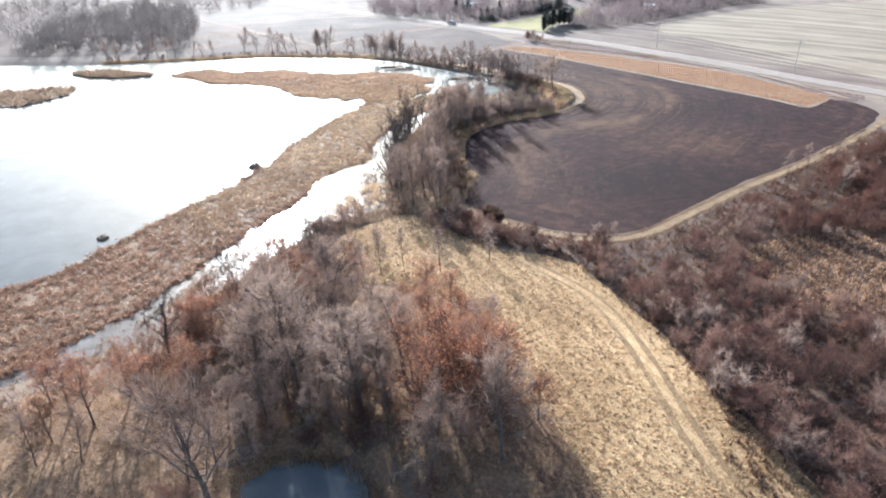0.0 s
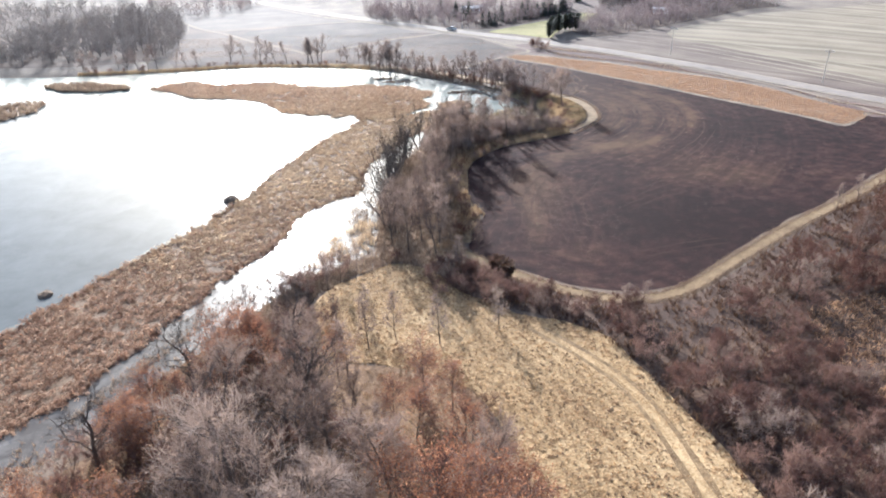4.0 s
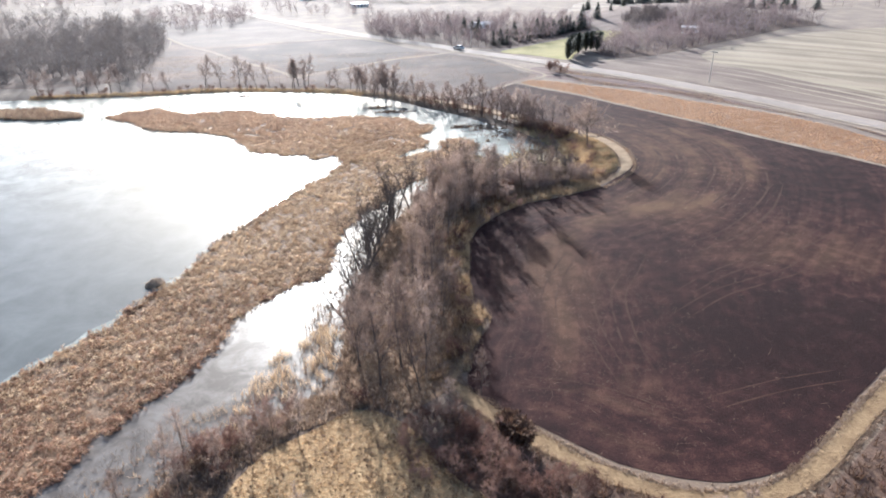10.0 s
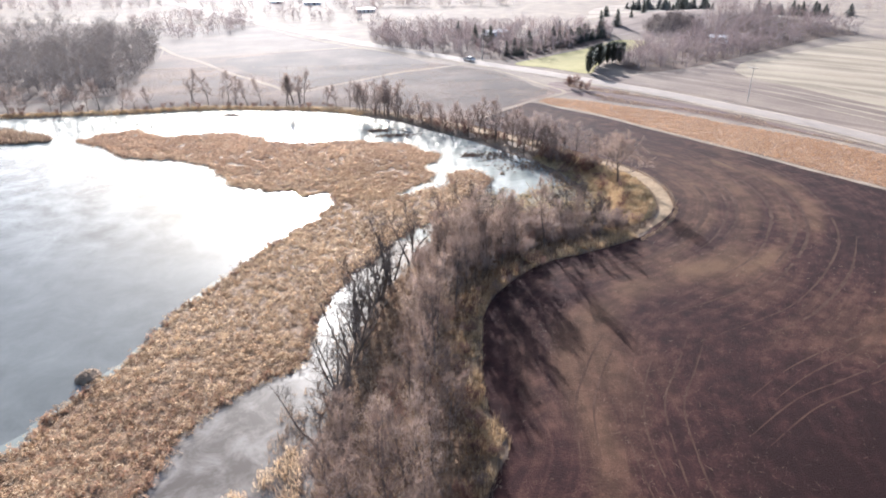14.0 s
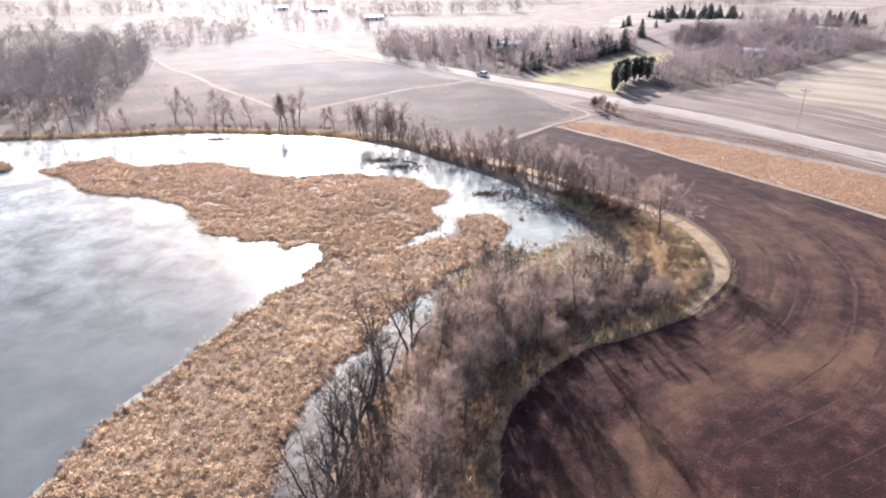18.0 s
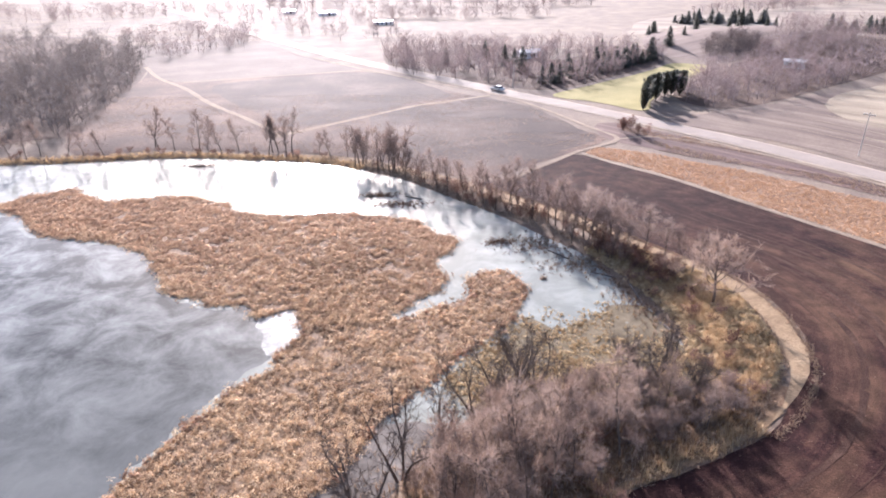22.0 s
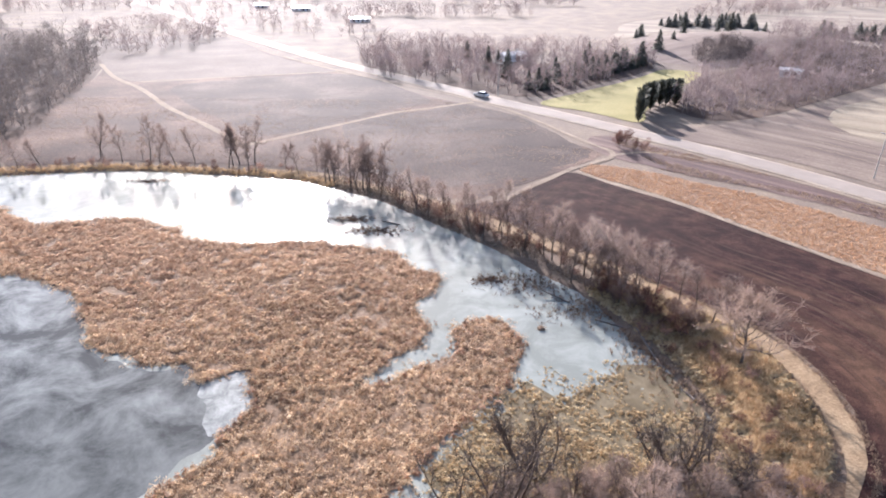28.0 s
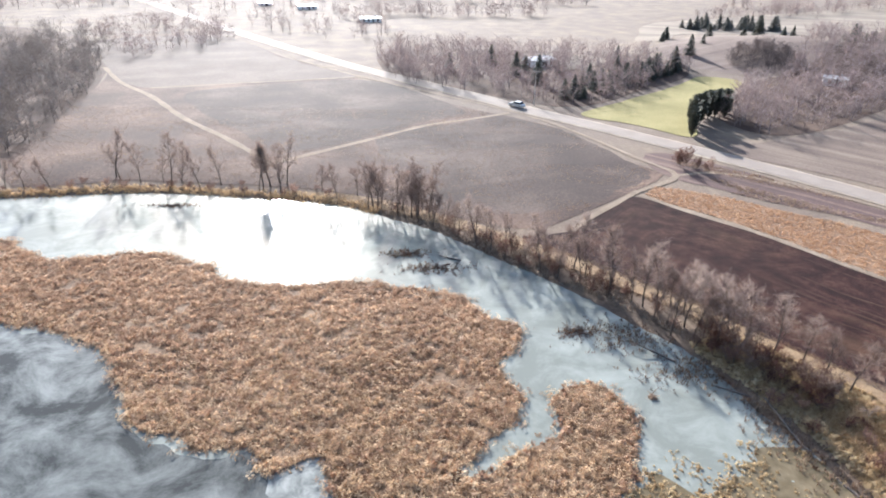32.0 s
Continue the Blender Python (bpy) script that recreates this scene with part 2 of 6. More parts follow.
M_STRAW = material("straw grass blades", ((0.25, (0.31, 0.19, 0.10)), (0.5, (0.53, 0.365, 0.202)), (0.75, (0.69, 0.53, 0.33))), 0.1, 2.0, 0.85, 0, "island", 0.5)
M_BROWNGRASS = material("brown weed stems", ((0.25, (0.165, 0.105, 0.075)), (0.5, (0.31, 0.215, 0.148)), (0.75, (0.47, 0.36, 0.245))), 0.1, 2.0, 0.85, 0, "island", 0.4)
M_GREYWEED = material("grey-brown dead weeds", ((0.25, (0.15, 0.107, 0.082)), (0.5, (0.265, 0.205, 0.158)), (0.75, (0.40, 0.325, 0.25))), 0.1, 2.0, 0.85, 0, "island", 0.3)
M_BARK = material("grey-brown bark", ((0.3, (0.06, 0.042, 0.032)), (0.7, (0.17, 0.127, 0.10))), 0.8, 9.0, 0.9, 0.5)
M_TWIG = material("bare twigs", ((0.22, (0.115, 0.074, 0.057)), (0.5, (0.265, 0.184, 0.145)), (0.78, (0.39, 0.29, 0.23))), 0.07, 2.0, 0.85, 0, "object", 0.45, sheen=0.12)
M_REDTWIG = material("reddish shrub twigs", ((0.22, (0.078, 0.034, 0.026)), (0.5, (0.160, 0.083, 0.062)), (0.78, (0.30, 0.185, 0.14))), 0.07, 2.0, 0.85, 0, "object", 0.4, sheen=0.06)
M_MASSTWIG = material("reddish thicket twigs", ((0.22, (0.066, 0.026, 0.019)), (0.5, (0.13, 0.060, 0.043)), (0.78, (0.24, 0.135, 0.098))), 0.3, 2.0, 0.85, 0, "island", 0.4, blend=0.3)
# Strong sheen on these far twigs imitates haze over the distant woods.
M_HAZETWIG = material("far bare twigs with haze sheen", ((0.25, (0.15, 0.105, 0.097)), (0.5, (0.24, 0.178, 0.165)), (0.75, (0.36, 0.28, 0.26))), 0.05, 1.0, 0.85, 0, "island", 0.35, sheen=0.25)
M_HILLGRASS = material("russet hillside grass blades", ((0.25, (0.17, 0.095, 0.053)), (0.5, (0.33, 0.208, 0.115)), (0.75, (0.50, 0.355, 0.21))), 0.1, 2.0, 0.85, 0, "island", 0.45)
M_SLOPE = material("russet hillside litter", ((0.3, (0.075, 0.041, 0.024)), (0.5, (0.165, 0.096, 0.052)), (0.7, (0.31, 0.20, 0.11))), 0.15, 3.0, 0.95, 0.6)
M_MARSH = material("tan marsh tussock blades", ((0.25, (0.29, 0.19, 0.095)), (0.5, (0.49, 0.355, 0.19)), (0.75, (0.66, 0.52, 0.31))), 0.1, 2.0, 0.85, 0, "island", 0.5)
M_TANREED = material("tan dry reed blades", ((0.22, (0.22, 0.132, 0.075)), (0.5, (0.55, 0.382, 0.23)), (0.78, (0.81, 0.63, 0.415))), 0.06, 2.0, 0.8, 0, "island", 0.5, blend=0.55, detail=3.0)
M_PALEFIELD = furrowed("pale far stubble", ((0.3, (0.155, 0.12, 0.09)), (0.5, (0.23, 0.183, 0.14)), (0.7, (0.32, 0.265, 0.21))), 14.0, 0.5)
M_DITCH = furrowed("dark purplish ditch grass", ((0.34, (0.06, 0.036, 0.032)), (0.5, (0.115, 0.072, 0.062)), (0.68, (0.25, 0.17, 0.13))), 2.5, 0.5, 2.0)
M_RUSSET = material("russet prairie grass blades", ((0.25, (0.38, 0.215, 0.118)), (0.5, (0.49, 0.30, 0.172)), (0.75, (0.58, 0.39, 0.24))), 0.1, 2.0, 0.85, 0, "island", 0.55)
M_STREAK = furrowed("streaked brown meadow", ((0.3, (0.08, 0.053, 0.043)), (0.5, (0.155, 0.112, 0.087)), (0.7, (0.29, 0.228, 0.168))), 5.0, 0.45)
M_KNOLL = furrowed("mauve-brown knoll grass", ((0.32, (0.10, 0.068, 0.056)), (0.5, (0.165, 0.12, 0.098)), (0.68, (0.25, 0.19, 0.152))), 4.0, 0.25, 6.0)
M_GREYWOOD = material("grey-green wood twigs", ((0.25, (0.11, 0.088, 0.076)), (0.5, (0.175, 0.145, 0.128)), (0.75, (0.27, 0.23, 0.205))), 0.05, 1.0, 0.85, 0, "island", 0.3, sheen=0.15)
M_DARKTWIG = material("dark dense twigs", ((0.25, (0.055, 0.042, 0.04)), (0.5, (0.10, 0.078, 0.073)), (0.75, (0.16, 0.125, 0.115))), 0.05, 1.0, 0.85, 0, "island", 0.3)
M_TRACK = material("faded trodden grass", ((0.3, (0.15, 0.106, 0.07)), (0.5, (0.225, 0.166, 0.115)), (0.7, (0.31, 0.24, 0.172))), 0.3, 3.0, 0.95, 0.4)
M_DULLTRAIL = material("faint trail in dead grass", ((0.3, (0.11, 0.064, 0.034)), (0.5, (0.20, 0.126, 0.066)), (0.7, (0.32, 0.212, 0.115))), 0.4, 4.0, 0.95, 0.5)
M_PALETWIG = material("pale fine twigs", ((0.22, (0.175, 0.12, 0.10)), (0.5, (0.26, 0.19, 0.158)), (0.78, (0.36, 0.28, 0.236))), 0.07, 2.0, 0.85, 0, "object", 0.45, sheen=0.12)
M_MARSHMUD = water_material("brown flooded mud", (0.115, 0.088, 0.05), (0.205, 0.162, 0.10), 0.4, (0.14, 0.3), shine=0.25)
M_WEED = material("dark russet weeds", ((0.25, (0.06, 0.032, 0.022)), (0.5, (0.14, 0.078, 0.048)), (0.75, (0.26, 0.162, 0.095))), 0.1, 2.0, 0.85, 0, "island", 0.3)
# Leaf litter whose colour also carries the shade beneath dense growth.
M_SHADELITTER = material("leaf litter darkened as shade under brush", ((0.3, (0.035, 0.02, 0.015)), (0.5, (0.08, 0.046, 0.031)), (0.7, (0.17, 0.105, 0.066))), 0.15, 3.0, 0.95, 0.6)
M_RUST = material("clinging rust oak leaves", ((0.25, (0.18, 0.072, 0.04)), (0.5, (0.32, 0.138, 0.074)), (0.75, (0.43, 0.22, 0.118))), 0.3, 3.0, 0.8, 0, "island", 0.45)
# Needle colours are lightened in place of distance haze, the far ones most.
M_NEEDLE = material("dark evergreen needles", ((0.25, (0.04, 0.042, 0.031)), (0.5, (0.072, 0.073, 0.054)), (0.75, (0.12, 0.115, 0.085))), 0.5, 3.0, 0.8, 0, "island", 0.2)
M_HAZENEEDLE = material("needles paled grey-green for haze", ((0.25, (0.085, 0.083, 0.070)), (0.5, (0.13, 0.126, 0.107)), (0.75, (0.19, 0.182, 0.155))), 0.5, 3.0, 0.85, 0, "island", 0.3)


# ---- plan and heights ----
def curve(pts, closed=True, step=2.0, rough=0.0, seed=1):
    """A smooth line through plan points, with a little natural raggedness."""
    p = np.array(pts, float)
    n, out = len(p), []
    for i in range(n if closed else n - 1):
        a, b, c, d = (p[(i + k) % n] if closed else p[min(max(i + k, 0), n - 1)] for k in (-1, 0, 1, 2))
        m = max(1, int(np.linalg.norm(c - b) / step))
        t = (np.arange(m) / m)[:, None]
        out.append(0.5 * (2 * b + (c - a) * t + (2 * a - 5 * b + 4 * c - d) * t**2 + (3 * b - a - 3 * c + d) * t**3))
    if not closed:
        out.append(p[-1:])
    out = np.concatenate(out)
    if rough:
        rng = np.random.RandomState(seed)
        shift = rng.normal(0, rough, out.shape)
        out = out + 0.6 * shift + 0.4 * np.roll(shift, 1, 0)
    return out


def inside(poly, x, y):
    hit = np.zeros(np.shape(x), bool)
    for (ax, ay), (bx, by) in zip(poly, np.roll(poly, -1, 0)):
        if ay != by:
            hit ^= ((ay > y) != (by > y)) & (x < (bx - ax) * (y - ay) / (by - ay) + ax)
    return hit


def away(line, x, y, closed=True):
    """Distance to a line of plan points."""
    best = np.full(np.shape(x), 1e9)
    ends = np.roll(line, -1, 0) if closed else line[1:]
    for (ax, ay), (bx, by) in zip(line if closed else line[:-1], ends):
        dx, dy = bx - ax, by - ay
        t = np.clip(((x - ax) * dx + (y - ay) * dy) / (dx * dx + dy * dy + 1e-9), 0, 1)
        best = np.minimum(best, (x - ax - t * dx) ** 2 + (y - ay - t * dy) ** 2)
    return np.sqrt(best)


def ripple(x, y, size, seed=0.0):
    """Soft unevenness between -1 and 1."""
    u, v = x / size + seed, y / size - 1.7 * seed
    return (np.sin(1.3 * u + 0.9 * np.sin(0.7 * v)) + np.sin(1.1 * v + 1.2 * np.sin(0.8 * u + 2)) + np.sin(0.8 * (u + v) + seed)) / 3


def patchy(x, y, size, seed=0):
    """Irregular patches between 0 and 1, that nowhere repeat."""
    x, y = np.asarray(x, float) / size, np.asarray(y, float) / size
    i, j = np.floor(x), np.floor(y)
    u, v = x - i, y - j
    u, v = u * u * (3 - 2 * u), v * v * (3 - 2 * v)
    pick = lambda a, b: np.modf(np.abs(np.sin(a * 127.1 + b * 311.7 + seed * 74.7) * 43758.5453))[0]
    return (pick(i, j) * (1 - u) + pick(i + 1, j) * u) * (1 - v) + (pick(i, j + 1) * (1 - u) + pick(i + 1, j + 1) * u) * v


BASIN = curve([(-420, -60), (-160, 5), (-80, 42), (-47, 57), (-36, 63), (-31, 72), (-26, 79), (-22, 86), (-16, 95), (-8, 101), (-6, 108), (-6, 117),
               (-5, 128), (-2, 143), (3, 153), (9, 159), (14, 162), (20, 163), (27, 162), (32.5, 165), (33.5, 172), (31.5, 181), (29, 189), (26, 197),
               (21, 203), (15, 211), (8, 219), (-1, 229), (-11, 236), (-20, 241), (-36, 244), (-56, 246), (-77, 243), (-109, 241), (-150, 245), (-300, 270), (-480, 160)],
              True, 3.0, 0.35, 3)


def ground_z(x, y):
    x, y = np.asarray(x, float), np.asarray(y, float)
    d = away(BASIN, x, y)
    wet = inside(BASIN, x, y)
    hill = 3.0 * np.exp(-(((x - 12) / 38) ** 2) - ((y - 35) / 36) ** 2) + 1.5 * np.exp(-(((x - 75) / 40) ** 2) - ((y - 50) / 40) ** 2)
    far = 1.2 / (1 + np.exp(-(y - 240) / 14)) + 7 * np.exp(-(((x - 135) / 45) ** 2) - ((y - 385) / 35) ** 2)
    near = 1 / (1 + np.exp((y - 228) / 8)) / (1 + np.exp((np.abs(x - 12) - 115) / 6))
    land = 0.75 + near * (0.25 * ripple(x, y, 26, 0.4) + 0.08 * ripple(x, y, 5, 2.0)) + hill + far
    hollow = np.clip(1.9 - ((x + 11.5) / 6.6) ** 2 - ((y - 37) / 6.3) ** 2, 0, 1)
    land = land * (1 - hollow) + 1.75 * hollow
    return np.where(wet, -0.9 * (1 - np.exp(-d / 2.5)), 0.03 + land * (1 - np.exp(-d / 5.0)))


def zat(x, y):
    return float(ground_z(np.array([x]), np.array([y]))[0])


# ---- mesh helpers ----
def mesh_of(name, verts, faces, mat, smooth=False):
    me = bpy.data.meshes.new(name)
    me.from_pydata(np.asarray(verts).tolist() if not isinstance(verts, list) else verts, [], faces if isinstance(faces, list) else np.asarray(faces).tolist())
    me.materials.append(mat)
    if smooth:
        me.polygons.foreach_set("use_smooth", np.ones(len(me.polygons), bool))
    me.update()
    return me


def part(name, mesh, parent, label=""):
    ob = new(name, mesh)
    ob.parent = parent
    return tagged(ob, label)


def sheet(name, poly, spacing, lift, mat, label, category, bump=0.0, lane=None, zfun=None):
    """A patch of ground cover that follows the land inside a plan outline."""
    (x0, y0), (x1, y1) = poly.min(0), poly.max(0)
    gx, gy = np.meshgrid(np.arange(x0, x1, spacing), np.arange(y0, y1, spacing))
    rng = np.random.RandomState(len(name))
    gx, gy = gx.ravel() + rng.uniform(-0.3, 0.3, gx.size) * spacing, gy.ravel() + rng.uniform(-0.3, 0.3, gx.size) * spacing
    keep = inside(poly, gx, gy)
    gx, gy = gx[keep], gy[keep]
    keep = away(poly, gx, gy) > 0.35 * spacing
    pts = [Vector(p) for p in poly.tolist()] + [Vector(p) for p in np.stack([gx[keep], gy[keep]], 1).tolist()]
    n = len(poly)
    v, _, f, *_ = delaunay_2d_cdt(pts, [(i, (i + 1) % n) for i in range(n)], [], 1, 1e-4)
    xy = np.array([tuple(p) for p in v])
    z = (ground_z(xy[:, 0], xy[:, 1]) if zfun is None else zfun(xy[:, 0], xy[:, 1])) + lift
    if bump:
        z = z + bump * np.random.RandomState(5).uniform(-1, 1, len(z)) * (away(poly, xy[:, 0], xy[:, 1]) > 0.2)
    me = mesh_of(name, np.column_stack([xy, z]), [list(t) for t in f], mat, True)
    if lane is not None:
        a = me.attributes.new("lane", "FLOAT", "POINT")
        a.data.foreach_set("value", np.asarray(lane(xy[:, 0], xy[:, 1]), np.float32))
    return tagged(new(name, me), label, category, kind="structure")


def strip(name, pts, width, lift, mat, label, category, step=2.5, cross=4, ragged=0.0, taper=0.0):
    """A road or trail: a band along a plan line, laid on the land."""
    c = curve(pts, False, step)
    t = np.gradient(c, axis=0)
    t /= np.linalg.norm(t, axis=1)[:, None] + 1e-9
    side = np.stack([t[:, 1], -t[:, 0]], 1)
    rng = np.random.RandomState(len(pts))
    w = width * (1 + ragged * rng.uniform(-1, 1, len(c)))
    if taper:
        ends = np.minimum(np.arange(len(c)), np.arange(len(c))[::-1])
        w = w * np.clip(ends / (taper * len(c)), 0.03, 1)
    rows = [c + side * (w * (k / cross - 0.5))[:, None] for k in range(cross + 1)]
    xy = np.concatenate(rows)
    z = ground_z(xy[:, 0], xy[:, 1]) + lift
    n = len(c)
    f = [(k * n + i, k * n + i + 1, (k + 1) * n + i + 1, (k + 1) * n + i) for k in range(cross) for i in range(n - 1)]
    return tagged(new(name, mesh_of(name, np.column_stack([xy, z]), f, mat, True)), label, category, kind="structure")


def scatter(poly, count, seed, keep=None):
    """Random plan places inside an outline."""
    rng = np.random.RandomState(seed)
    (x0, y0), (x1, y1) = poly.min(0), poly.max(0)
    out = np.zeros((0, 2))
    for _ in range(60):
        p = np.column_stack([rng.uniform(x0, x1, count), rng.uniform(y0, y1, count)])
        p = p[inside(poly, p[:, 0], p[:, 1])]
        if keep is not None:
            p = p[keep(p[:, 0], p[:, 1])]
        out = np.concatenate([out, p])
        if len(out) >= count:
            break
    return out[:count]


def spaced(poly, count, gap, seed, keep=None):
    """The same, with a least distance between the places."""
    out = []
    for p in scatter(poly, count * 8, seed, keep):
        if all((p[0] - q[0]) ** 2 + (p[1] - q[1]) ** 2 > gap * gap for q in out):
            out.append(p)
            if len(out) == count:
                break
    return out


def tufts(name, xy, z, mat, label, category, blades=8, tall=(0.6, 1.2), wide=0.09, lean=0.6, seed=1, base=0.18):
    """Clumps of blades, each a narrow tapering leaf; too many to count."""
    rng = np.random.RandomState(seed)
    n = len(xy)
    root = np.repeat(np.column_stack([xy, z]), blades, 0)
    size = np.repeat(rng.uniform(0.6, 1.25, n), blades)
    a, b = rng.uniform(0, 6.283, n * blades), rng.uniform(0, 6.283, n * blades)
    root[:, 0] += np.cos(b) * base * rng.uniform(0, 1, len(b)) * size
    root[:, 1] += np.sin(b) * base * rng.uniform(0, 1, len(b)) * size
    h = rng.uniform(*tall, n * blades) * size
    out = h * lean * rng.uniform(0.2, 1.2, len(h))
    tip = root + np.column_stack([np.cos(a) * out, np.sin(a) * out, h])
    c = a + rng.uniform(0.8, 2.3, len(a))
    w = np.column_stack([np.cos(c), np.sin(c), 0 * c]) * (wide * rng.uniform(0.6, 1.4, len(c)) * size)[:, None]
    root[:, 2] -= 0.05
    v = np.stack([root - w / 2, root + w / 2, tip], 1).reshape(-1, 3)
    me = bpy.data.meshes.new(name)
    me.vertices.add(len(v))
    me.vertices.foreach_set("co", v.astype(np.float32).ravel())
    k = len(v) // 3
    me.loops.add(3 * k)
    me.loops.foreach_set("vertex_index", np.arange(3 * k, dtype=np.int32))
    me.polygons.add(k)
    me.polygons.foreach_set("loop_start", np.arange(0, 3 * k, 3, dtype=np.int32))
    me.update(calc_edges=True)
    me.materials.append(mat)
    return tagged(new(name, me), label, category, kind="stuff")


def clumps(name, xy, z, mat, label, category, reach=(0.25, 0.5), tall=(0.3, 0.6), petals=8, spikes=3, seed=1, slim=0.0):
    """Shaggy tussocks: from each one's top, bent leaves fall outwards all round, with a few upright stems."""
    rng = np.random.RandomState(seed)
    n, k = len(xy), petals + spikes
    h, r = rng.uniform(*tall, n), rng.uniform(*reach, n)
    top = np.column_stack([xy[:, 0] + rng.normal(0, 0.06, n), xy[:, 1] + rng.normal(0, 0.06, n), z + h])
    a = np.arange(k)[None] * (6.283 / petals) + rng.uniform(0, 6.28, (n, 1)) + rng.normal(0, 0.25, (n, k))
    half = 0.30 + rng.uniform(0, 0.22, (n, k))
    rad = r[:, None] * rng.uniform(0.6, 1.35, (n, k))
    drop = z[:, None] + h[:, None] * rng.uniform(-0.15, 0.75, (n, k))
    if slim:
        half = slim * rng.uniform(0.6, 1.5, (n, k))
        drop = z[:, None] + h[:, None] * rng.uniform(-0.4, 1.1, (n, k))
    half[:, petals:], rad[:, petals:] = slim or 0.18, r[:, None] * 0.7
    drop[:, petals:] = z[:, None] + h[:, None] * rng.uniform(1.2, 1.7, (n, spikes))
    left = np.stack([xy[:, :1] + rad * np.cos(a - half), xy[:, 1:] + rad * np.sin(a - half), drop], -1)
    right = np.stack([xy[:, :1] + rad * np.cos(a + half), xy[:, 1:] + rad * np.sin(a + half), drop - 0.08 * rng.uniform(0, 1, (n, k))], -1)
    v = np.concatenate([top[:, None], np.stack([left, right], 2).reshape(n, 2 * k, 3)], 1).reshape(-1, 3)
    first = (np.arange(n) * (2 * k + 1))[:, None]
    f = np.stack([first + 0 * np.arange(k)[None], first + 1 + 2 * np.arange(k)[None], first + 2 + 2 * np.arange(k)[None]], -1).reshape(-1, 3)
    return tagged(new(name, mesh_of(name, v, f, mat)), label, category, kind="stuff")


# ---- land ----
def graded(lo, hi, fine0, fine1, fine, growth=1.18):
    mid = list(np.arange(fine0, fine1, fine))
    up, d = [fine1], fine
    while up[-1] < hi:
        d *= growth
        up.append(up[-1] + d)
    down, d = [fine0], fine
    while down[-1] > lo:
        d *= growth
        down.append(down[-1] - d)
    return np.array(down[:0:-1] + mid + up)


gx, gy = graded(-3500, 3500, -100, 125, 1.6), graded(-3000, 4000, 22, 262, 1.6, 1.07)
GX, GY = np.meshgrid(gx, gy)
vx, vy = GX.ravel(), GY.ravel()
nx, ny = len(gx), len(gy)
idx = np.arange(nx * ny).reshape(ny, nx)
quads = np.stack([idx[:-1, :-1], idx[:-1, 1:], idx[1:, 1:], idx[1:, :-1]], -1).reshape(-1, 4)
tagged(new("ground", mesh_of("ground", np.column_stack([vx, vy, ground_z(vx, vy)]), quads, M_GROUND, True)),
       "brown dormant grass and leaf litter over gently rolling land", "ground", kind="structure")

lake = curve([(-440, -70), (-160, -5), (-80, 35), (-47, 52), (-30, 66), (-14, 92), (-3, 99), (-2, 120), (2, 143), (9, 155), (20, 159), (36, 160), (37, 178), (30, 198),
              (10, 224), (-10, 241), (-36, 249), (-77, 248), (-150, 250), (-300, 275), (-490, 160)], True, 6.0)
sheet("water", lake, 12.0, 0.0, M_WATER, "still lake with thin grey ice, mirroring a bright hazy sky", "lake", zfun=lambda x, y: 0 * x)

northern = curve([(-150, 250), (-109, 244), (-77, 247), (-36, 248), (-10, 240), (10, 223), (30, 199), (37, 180), (36, 161), (20, 160), (9, 156), (4, 156), (-6, 160), (-8, 190), (-20, 205), (-60, 212), (-110, 215), (-150, 222)], True, 5.0)
sheet("channel_ice", northern, 10.0, 0.012, M_ICE, "pale turquoise ice and shallow water behind the reed island", "water", zfun=lambda x, y: 0 * x)
southern = curve([(-80, 30), (-44, 52), (-28, 68), (-13, 92), (-2, 100), (-2, 120), (2, 143), (6, 158), (-6, 156), (-16, 140), (-26, 118), (-36, 90), (-46, 72), (-85, 52)], True, 4.0)
sheet("channel_ice", southern, 10.0, 0.016, M_CHANNEL, "pale frosted ice in the narrow channel", "water", zfun=lambda x, y: 0 * x)
marshland = curve([(19, 175), (24, 177.5), (28, 180.5), (32.5, 179), (34, 173), (34, 165), (27, 161), (18, 161.5), (9, 161), (6, 165), (11, 173), (16, 178)], True, 1.0, 0.9, 16)
sheet("marsh_mud", marshland, 1.5, 0.03, M_MARSHMUD, "brown flooded mud and rotten stalks in a marsh", "mud", 0.02, zfun=lambda x, y: 0 * x)
pond = curve([(-15.5, 34), (-17.6, 38.5), (-17, 41), (-14, 42.5), (-10, 42.3), (-7, 40.6), (-5.5, 38), (-6, 33), (-10, 31)], True, 1.0, 0.2, 2)
sheet("pond", pond, 2.0, 1.86, M_WATER, "small dark woodland pond with an icy rim", "pond", zfun=lambda x, y: 0 * x)

FIELD = curve([(8, 99), (14, 94), (20, 88.5), (27, 86), (35, 88), (46, 96), (58, 105), (72, 114), (85, 123), (101, 135), (113, 148), (110, 161), (99, 153.5), (95, 160),
               (84, 176.5), (70, 196.5), (58.5, 212), (46.5, 228.5), (33.5, 241.5), (26, 235), (18, 227), (11, 226), (14, 222), (22, 214), (29, 207), (34, 200), (38, 195), (44, 189), (47, 182),
               (48, 175), (46, 168), (41, 161), (36, 156), (28, 152), (20, 148), (12, 138), (10, 124), (10, 117), (11.5, 113), (9, 107)], True, 2.0, 0.25, 4)
SHORESIDE, TRAILSIDE = FIELD[(FIELD[:, 0] < 49) & (FIELD[:, 1] > 98)], FIELD[FIELD[:, 1] < 0.62 * FIELD[:, 0] + 87]


